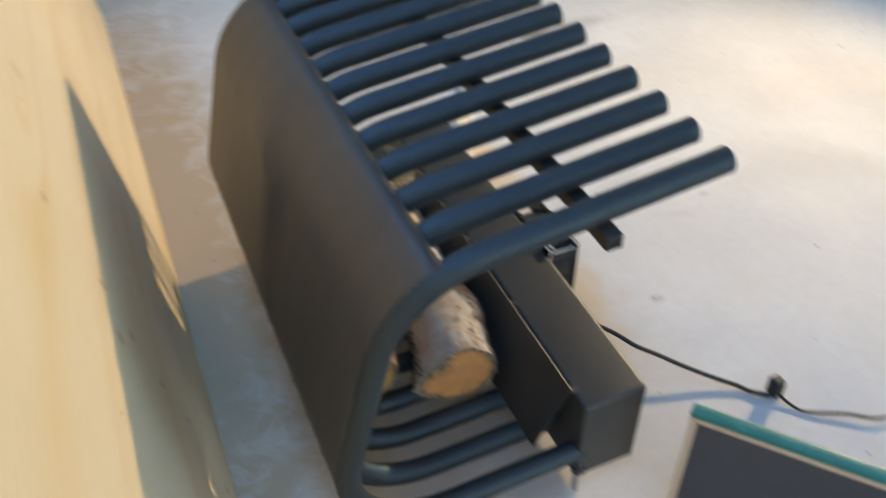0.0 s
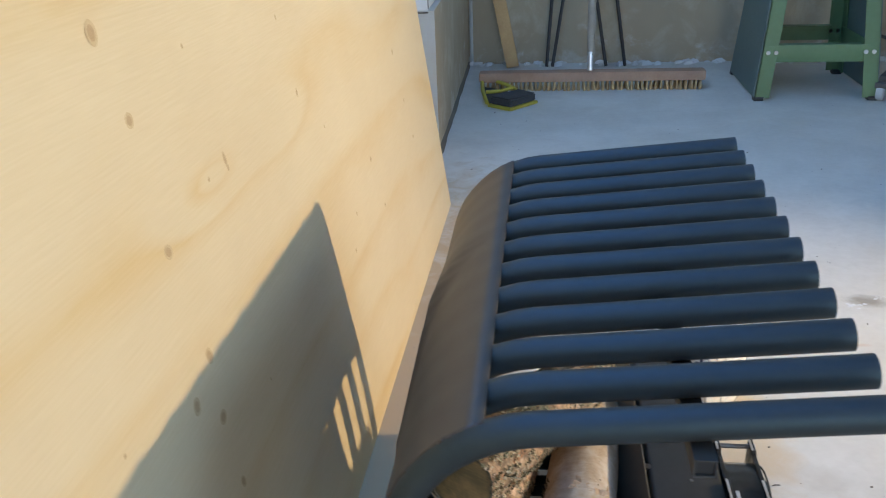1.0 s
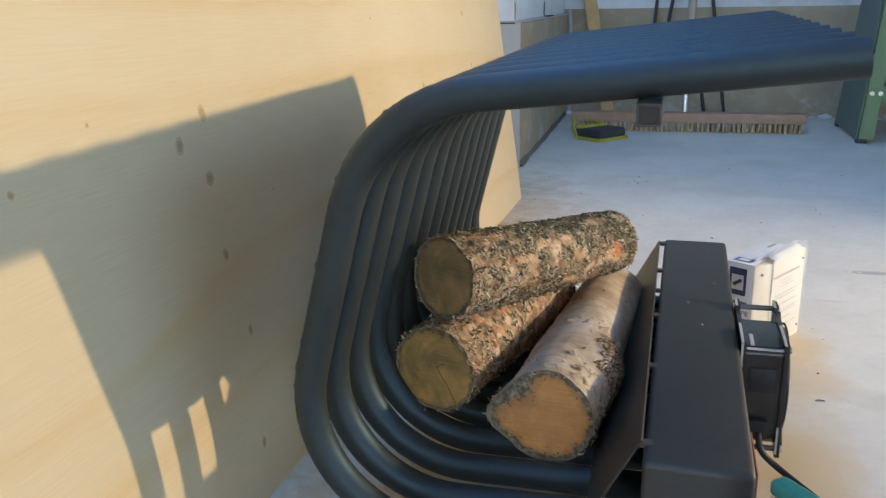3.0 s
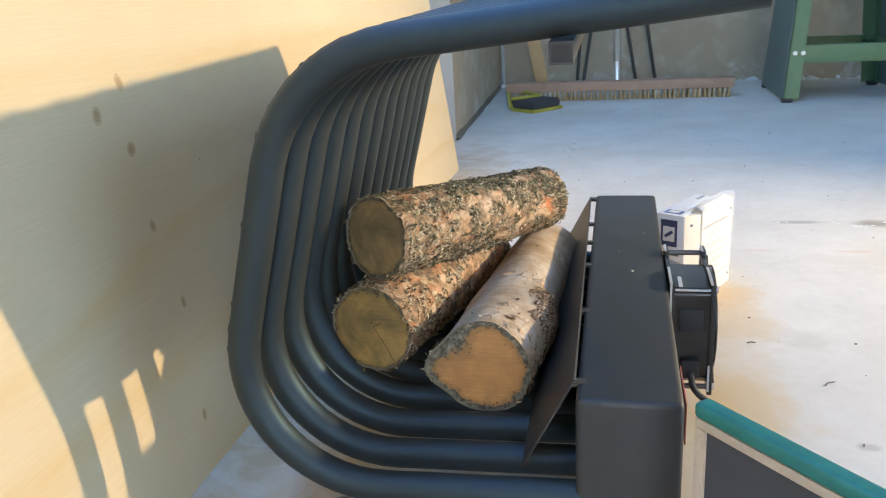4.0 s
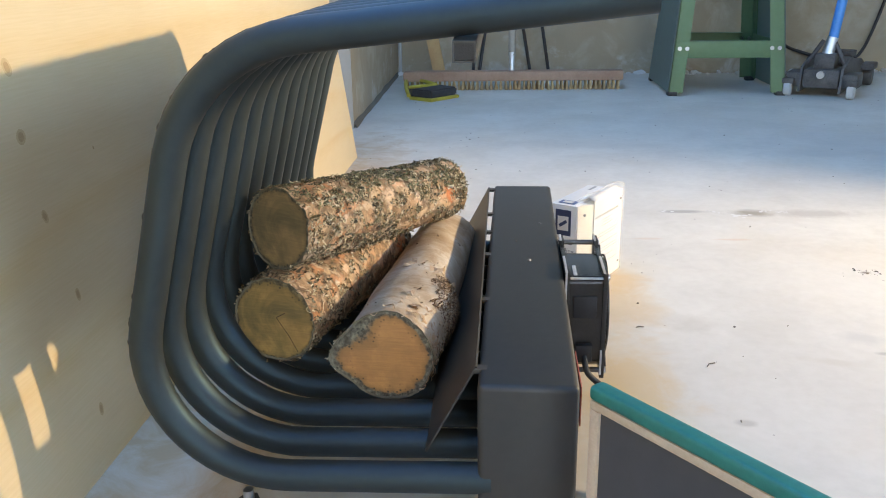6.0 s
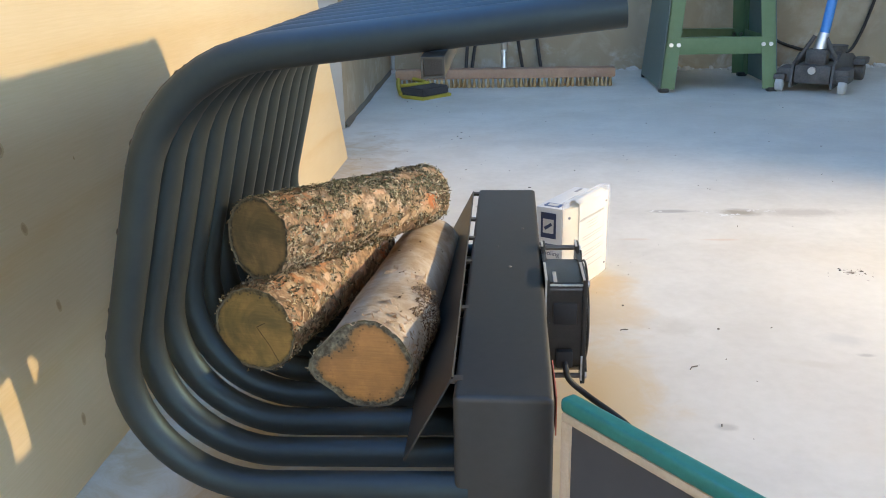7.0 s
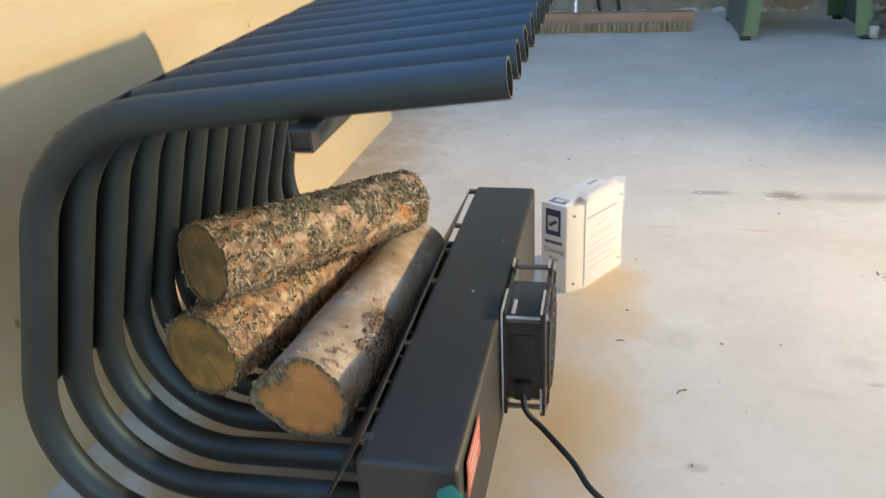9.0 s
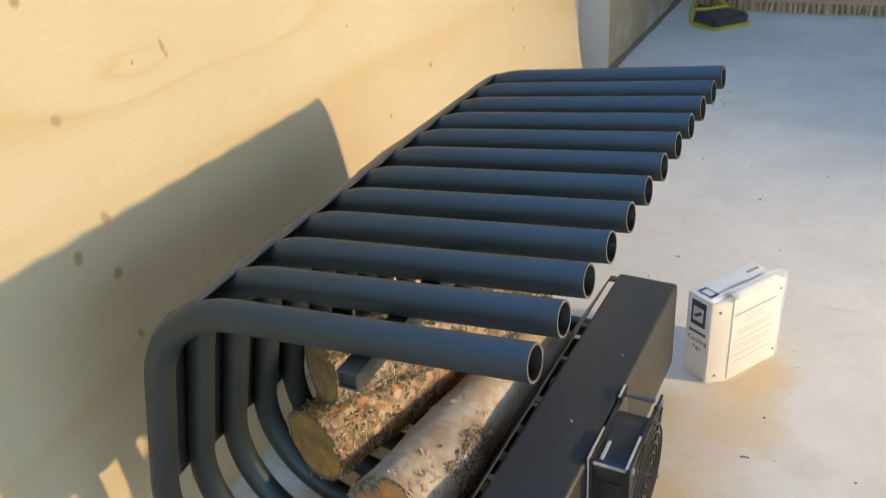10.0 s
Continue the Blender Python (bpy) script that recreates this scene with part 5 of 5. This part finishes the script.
part("brush_rim", sweep(smooth_line([(-0.305, 2.400, 0.014), (-0.335, 2.43, 0.030), (-0.385, 2.49, 0.036), (-0.446, 2.545, 0.036)], 5), 0.0065, 10), M_YELLOW, brush, "yellow plastic rim")
part("brush_rib", sweep([(-0.420, 2.37, 0.030), (-0.375, 2.365, 0.034), (-0.330, 2.425, 0.032)], 0.006, 10), M_YELLOW, brush, "yellow plastic rib")
part("brush_web", prism([(-0.408, 2.300), (-0.312, 2.400), (-0.385, 2.480), (-0.440, 2.520)], 0.004, 0.014, 0.002), M_DARKBRISTLE, brush, "dark web inside the rim")


def hairpin(x0, x1, xa, xb, top, label):
    """A bent iron hairpin table leg leaning on the wall, upside down."""
    t = thing("hairpin_leg", label, "table leg", None, "hairpin legs by the wall")
    pts = fillet([(x0, 2.880, 0.004), (xa, 2.944, top), (xb, 2.944, top), (x1, 2.880, 0.004)], [0.014, 0.014], radians(15))
    part("rod", sweep(pts, 0.0065, 10), M_BLACKIRON, t)
    part("mounting_plate", box((min(xa, xb) - 0.008, 2.950, top - 0.006), (max(xa, xb) + 0.008, 2.955, top + 0.020), 0.001), M_BLACKIRON, t)
    return t


hairpin(-0.219, -0.197, -0.180, -0.111, 0.578, "black iron hairpin table leg leaning on the wall")
hairpin(0.009, 0.081, -0.096, -0.0135, 0.604, "taller black iron hairpin table leg leaning on the wall")
stick = thing("timber_batten", "rough yellow timber batten leaning in the corner", "timber")
part("batten", box((-0.024, -0.010, 0), (0.024, 0.010, 1.15), 0.002, Matrix.Translation((-0.350, 2.875, 0.006)) @ pose(0, 0, 0, -2.8, -11.5, 0)), M_TIMBER, stick)
pipe = thing("wall_conduit", "pale vertical conduit in the wall corner", "conduit", None, "", "")
part("conduit", sweep([(-0.517, 2.949, 0.0), (-0.517, 2.949, 0.34), (-0.519, 2.949, 0.375), (-0.522, 2.949, 0.405)], 0.007, 12), M_GREYBOARD, pipe)


def stand():
    """A splayed sheet-steel machine stand: angle legs with side plates, bolted cross rails."""
    t = thing("machine_stand", "green enamelled steel machine stand with bolted legs", "stand", pose(0.640, 2.545, 0))
    W, D, H, TX, TY = 0.188, 0.200, 0.90, 0.075, 0.075
    for sx in (-1, 1):
        for sy in (-1, 1):
            bm = bmesh.new()
            for (ax, ay) in (((0.045, 0.0035)), ((0.0035, 0.050))):
                lo = [Vector((sx * (W - d[0] * ax), sy * (D - d[1] * ay), 0.010)) for d in ((0, 0), (1, 0), (1, 1), (0, 1))]
                hi = [Vector((sx * (W - TX - d[0] * ax), sy * (D - TY - d[1] * ay), H)) for d in ((0, 0), (1, 0), (1, 1), (0, 1))]
                va, vb = [bm.verts.new(p) for p in lo], [bm.verts.new(p) for p in hi]
                for k in range(4):
                    bm.faces.new((va[k], va[(k + 1) % 4], vb[(k + 1) % 4], vb[k]))
                bm.faces.new(va)
                bm.faces.new(vb)
            bmesh.ops.recalc_face_normals(bm, faces=bm.faces)
            leg = part("leg", bm, M_GREEN, t, "", False)
            part("rubber_foot", box((sx * (W - 0.012) - 0.016, sy * (D - 0.012) - 0.016, 0.0), (sx * (W - 0.012) + 0.016, sy * (D - 0.012) + 0.016, 0.014), 0.004), M_RUBBER, leg, "black rubber foot")
    for sx in (-1, 1):
        bm = bmesh.new()
        z0, z1 = 0.012, H
        f = lambda z: (z - 0.01) / (H - 0.01)
        c = []
        for off in (0.0, 0.003):
            c.append([bm.verts.new((sx * (W - TX * f(z) + 0.0016 + off), y, z)) for y, z in ((-(D - TY * f(z0)) + 0.004, z0), (D - TY * f(z0) - 0.004, z0), (D - TY * f(z1) - 0.004, z1), (-(D - TY * f(z1)) + 0.004, z1))])
        a, b = c
        for k in range(4):
            bm.faces.new((a[k], a[(k + 1) % 4], b[(k + 1) % 4], b[k]))
        bm.faces.new(a)
        bm.faces.new(b)
        bmesh.ops.recalc_face_normals(bm, faces=bm.faces)
        part("side_plate", bm, M_GREYGREEN, t, "greyer green side plate", False)
    for sy in (-1, 1):
        y = sy * (D - 0.018 + 0.0005)
        part("cross_rail", box((-W + 0.022, min(y, y + sy * 0.004), 0.122), (W - 0.022, max(y, y + sy * 0.004), 0.176), 0.001), M_GREEN, t)
        part("cross_lip", box((-W + 0.06, y - sy * 0.030 if sy > 0 else y, 0.172), (W - 0.06, y if sy > 0 else y + 0.030, 0.176)), M_GREEN, t)
        for bx in (-W + 0.028, -W + 0.052, W - 0.052, W - 0.028):
            part("bolt", cyl((bx, y, 0.153), (bx, y + sy * 0.009, 0.153), 0.0068, 10), M_GALV, t, "bright bolt head")
        y2 = sy * (D - 0.075)
        part("top_rail", box((-0.125, min(y2, y2 + sy * 0.004), 0.64), (0.125, max(y2, y2 + sy * 0.004), 0.72), 0.001), M_GREEN, t)
    for sx in (-1, 1):
        x = sx * (W - 0.020)
        part("side_rail", box((min(x, x + sx * 0.004), -D + 0.03, 0.122), (max(x, x + sx * 0.004), D - 0.03, 0.172), 0.001), M_GREEN, t)
    part("stand_top", box((-0.125, -0.115, H - 0.004), (0.125, 0.115, H + 0.03), 0.004), M_GREEN, t)
    return t


stand()


def jack():
    """A greasy trolley jack: side plates, wheels, saddle arm, and its blue handle leaning up."""
    t = thing("trolley_jack", "greasy trolley jack with a raised blue handle", "jack", pose(0.963, 2.375, 0, 0, 0, -30))
    for sx in (-1, 1):
        bm = bmesh.new()
        prof = [(-0.09, 0.016), (0.34, 0.014), (0.37, 0.060), (0.24, 0.098), (0.02, 0.118), (-0.07, 0.092)]
        va = [bm.verts.new((sx * 0.058, y, z)) for y, z in prof]
        vb = [bm.verts.new((sx * 0.066, y, z)) for y, z in prof]
        for k in range(6):
            bm.faces.new((va[k], va[(k + 1) % 6], vb[(k + 1) % 6], vb[k]))
        bm.faces.new(va)
        bm.faces.new(vb)
        bmesh.ops.recalc_face_normals(bm, faces=bm.faces)
        part("side_frame", bm, M_GREASE, t, "", False)
        part("front_wheel", cyl((sx * 0.068, 0.30, 0.030), (sx * 0.100, 0.30, 0.030), 0.030, 20, None, 0.004), M_GREASE, t)
        part("caster", cyl((sx * 0.085, -0.085, 0.024), (sx * 0.107, -0.085, 0.024), 0.0235, 18, None, 0.003), M_GREYBOARD, t, "worn pale caster")
        part("caster_fork", box((sx * 0.096 - 0.018, -0.100, 0.040), (sx * 0.096 + 0.018, -0.045, 0.058), 0.004), M_GREASE, t)
    part("pump_body", box((-0.056, -0.080, 0.028), (0.056, 0.070, 0.088), 0.010), M_GREASE, t)
    part("ram", cyl((0, 0.06, 0.060), (0, 0.20, 0.060), 0.024, 18), M_GREASE, t)
    part("lift_arm", box((-0.030, 0.06, 0.070), (0.030, 0.32, 0.098), 0.008), M_GREASE, t)
    part("saddle", cyl((0, 0.32, 0.094), (0, 0.32, 0.116), 0.036, 20), M_GREASE, t)
    for sx in (-1, 1):
        part("yoke_strut", cyl((sx * 0.062, -0.020, 0.092), (sx * 0.016, -0.010, 0.175), 0.007, 10), M_GREASE, t)
        part("rear_box", box((sx * 0.086 - 0.024, -0.075, 0.030), (sx * 0.086 + 0.024, 0.03, 0.076), 0.008), M_GREASE, t)
        part("front_wheel_guard", box((sx * 0.085 - 0.022, 0.255, 0.056), (sx * 0.085 + 0.022, 0.345, 0.078), 0.006), M_GREASE, t)
    part("release_knob", cyl((0.0, -0.092, 0.072), (0.0, -0.078, 0.072), 0.012, 12), M_GALV, t, "bright release knob")
    part("handle_yoke", box((-0.032, -0.050, 0.080), (0.032, 0.010, 0.135), 0.008), M_GREASE, t)
    h = part("handle_socket", cyl((-0.002, -0.018, 0.110), (0.010, -0.006, 0.185), 0.020, 16, 0.017), M_GALV, t, "worn bare steel socket")
    part("jack_handle", cyl((0.010, -0.006, 0.180), (0.075, 0.13, 0.95), 0.0155, 16), M_BLUE, t, "bright blue enamelled handle")
    return t


jack()
cab = thing("hanging_cable", "black flexible cable looped along the wall", "cable")
part("loop", sweep(smooth_line([(0.80, 2.945, 0.62), (0.86, 2.94, 0.34), (0.96, 2.95, 0.14), (1.08, 2.94, 0.075), (1.22, 2.93, 0.055), (1.30, 2.94, 0.10), (1.38, 2.94, 0.40), (1.42, 2.945, 0.70)], 8), 0.006, 8), M_RUBBER, cab)
part("loop", sweep(smooth_line([(0.70, 2.95, 0.44), (0.86, 2.95, 0.33), (1.02, 2.95, 0.36), (1.10, 2.95, 0.44), (1.16, 2.95, 0.55)], 8), 0.005, 8), M_RUBBER, cab)

# ---- the work lamp that throws the warm light, hung low on its cord ----
lamp = thing("work_lamp", "black halogen work lamp hanging on a cord from the ceiling", "work lamp", Matrix.Translation((LAMP_AT.x, LAMP_AT.y, LAMP_AT.z - 0.675)))
part("lamp_housing", box((0.045, -0.08, 0.615), (0.11, 0.10, 0.745), 0.012), M_BLACKIRON, lamp)
part("lamp_bracket", sweep([(0.08, -0.09, 0.675), (0.08, -0.09, 0.795), (0.08, 0.11, 0.795), (0.08, 0.11, 0.675)], 0.005, 8), M_BLACKIRON, lamp)
part("lamp_cord", cyl((0.08, 0.01, 0.795), (0.08, 0.01, 2.874 - LAMP_AT.z), 0.004, 8), M_RUBBER, lamp)

# ---- crumbs on the floor ----
bm = bmesh.new()
rnd = random.Random(11)
for k in range(300):
    x, y = (rnd.uniform(-0.43, 1.3), rnd.uniform(-0.4, 2.3)) if k > 26 else (rnd.gauss(0.433, 0.014), rnd.gauss(0.643, 0.010))
    if -0.36 < x < 0.02 and -0.02 < y < 0.54:
        continue
    r = rnd.choice((0.0005, 0.0007, 0.0010, 0.0015))
    vs = bmesh.ops.create_icosphere(bm, subdivisions=1, radius=r)["verts"]
    bmesh.ops.transform(bm, matrix=pose(x, y, r * 0.35, rnd.uniform(0, 180), 0, rnd.uniform(0, 180)) @ Matrix.Diagonal((rnd.uniform(1, 2.6), 1, 0.6, 1)), verts=vs)
for x, y, l, turn_by in ((0.136, 0.326, 0.010, 70), (0.072, 0.431, 0.006, 20), (0.142, 0.204, 0.004, 120)):
    c, q = Vector((x, y, 0.0008)), Vector((math.cos(radians(turn_by)), math.sin(radians(turn_by)), 0))
    add_sweep(bm, [c, c + q * l * 0.5 + Vector((0.001, 0, 0.001)), c + q * l + Vector((l * 0.7, 0, 0))], 0.0007, 6)
crust = bmesh.new()
for k in range(46):
    x, y = rnd.choice(((0.322, 0.926), (0.335, 0.930), (0.372, 0.962), (0.405, 0.952), (0.282, 0.953), (0.195, 0.955)))
    r = rnd.uniform(0.0012, 0.0034)
    vs = bmesh.ops.create_icosphere(crust, subdivisions=1, radius=r)["verts"]
    bmesh.ops.transform(crust, matrix=pose(x + rnd.gauss(0, 0.006), y + rnd.gauss(0, 0.004), 0.0002, 0, 0, rnd.uniform(0, 180)) @ Matrix.Diagonal((rnd.uniform(1, 2), 1, 0.22, 1)), verts=vs)
tagged(part("floor_flakes", crust, M_LIME, None, "", True), "pale flaking crusts round a worn patch of concrete", "flakes", "", "stuff")
crumbs = part("floor_crumbs", bm, M_GRIT, None, "", True)
tagged(crumbs, "scattered crumbs of bark and grit on the floor", "debris", "", "stuff")
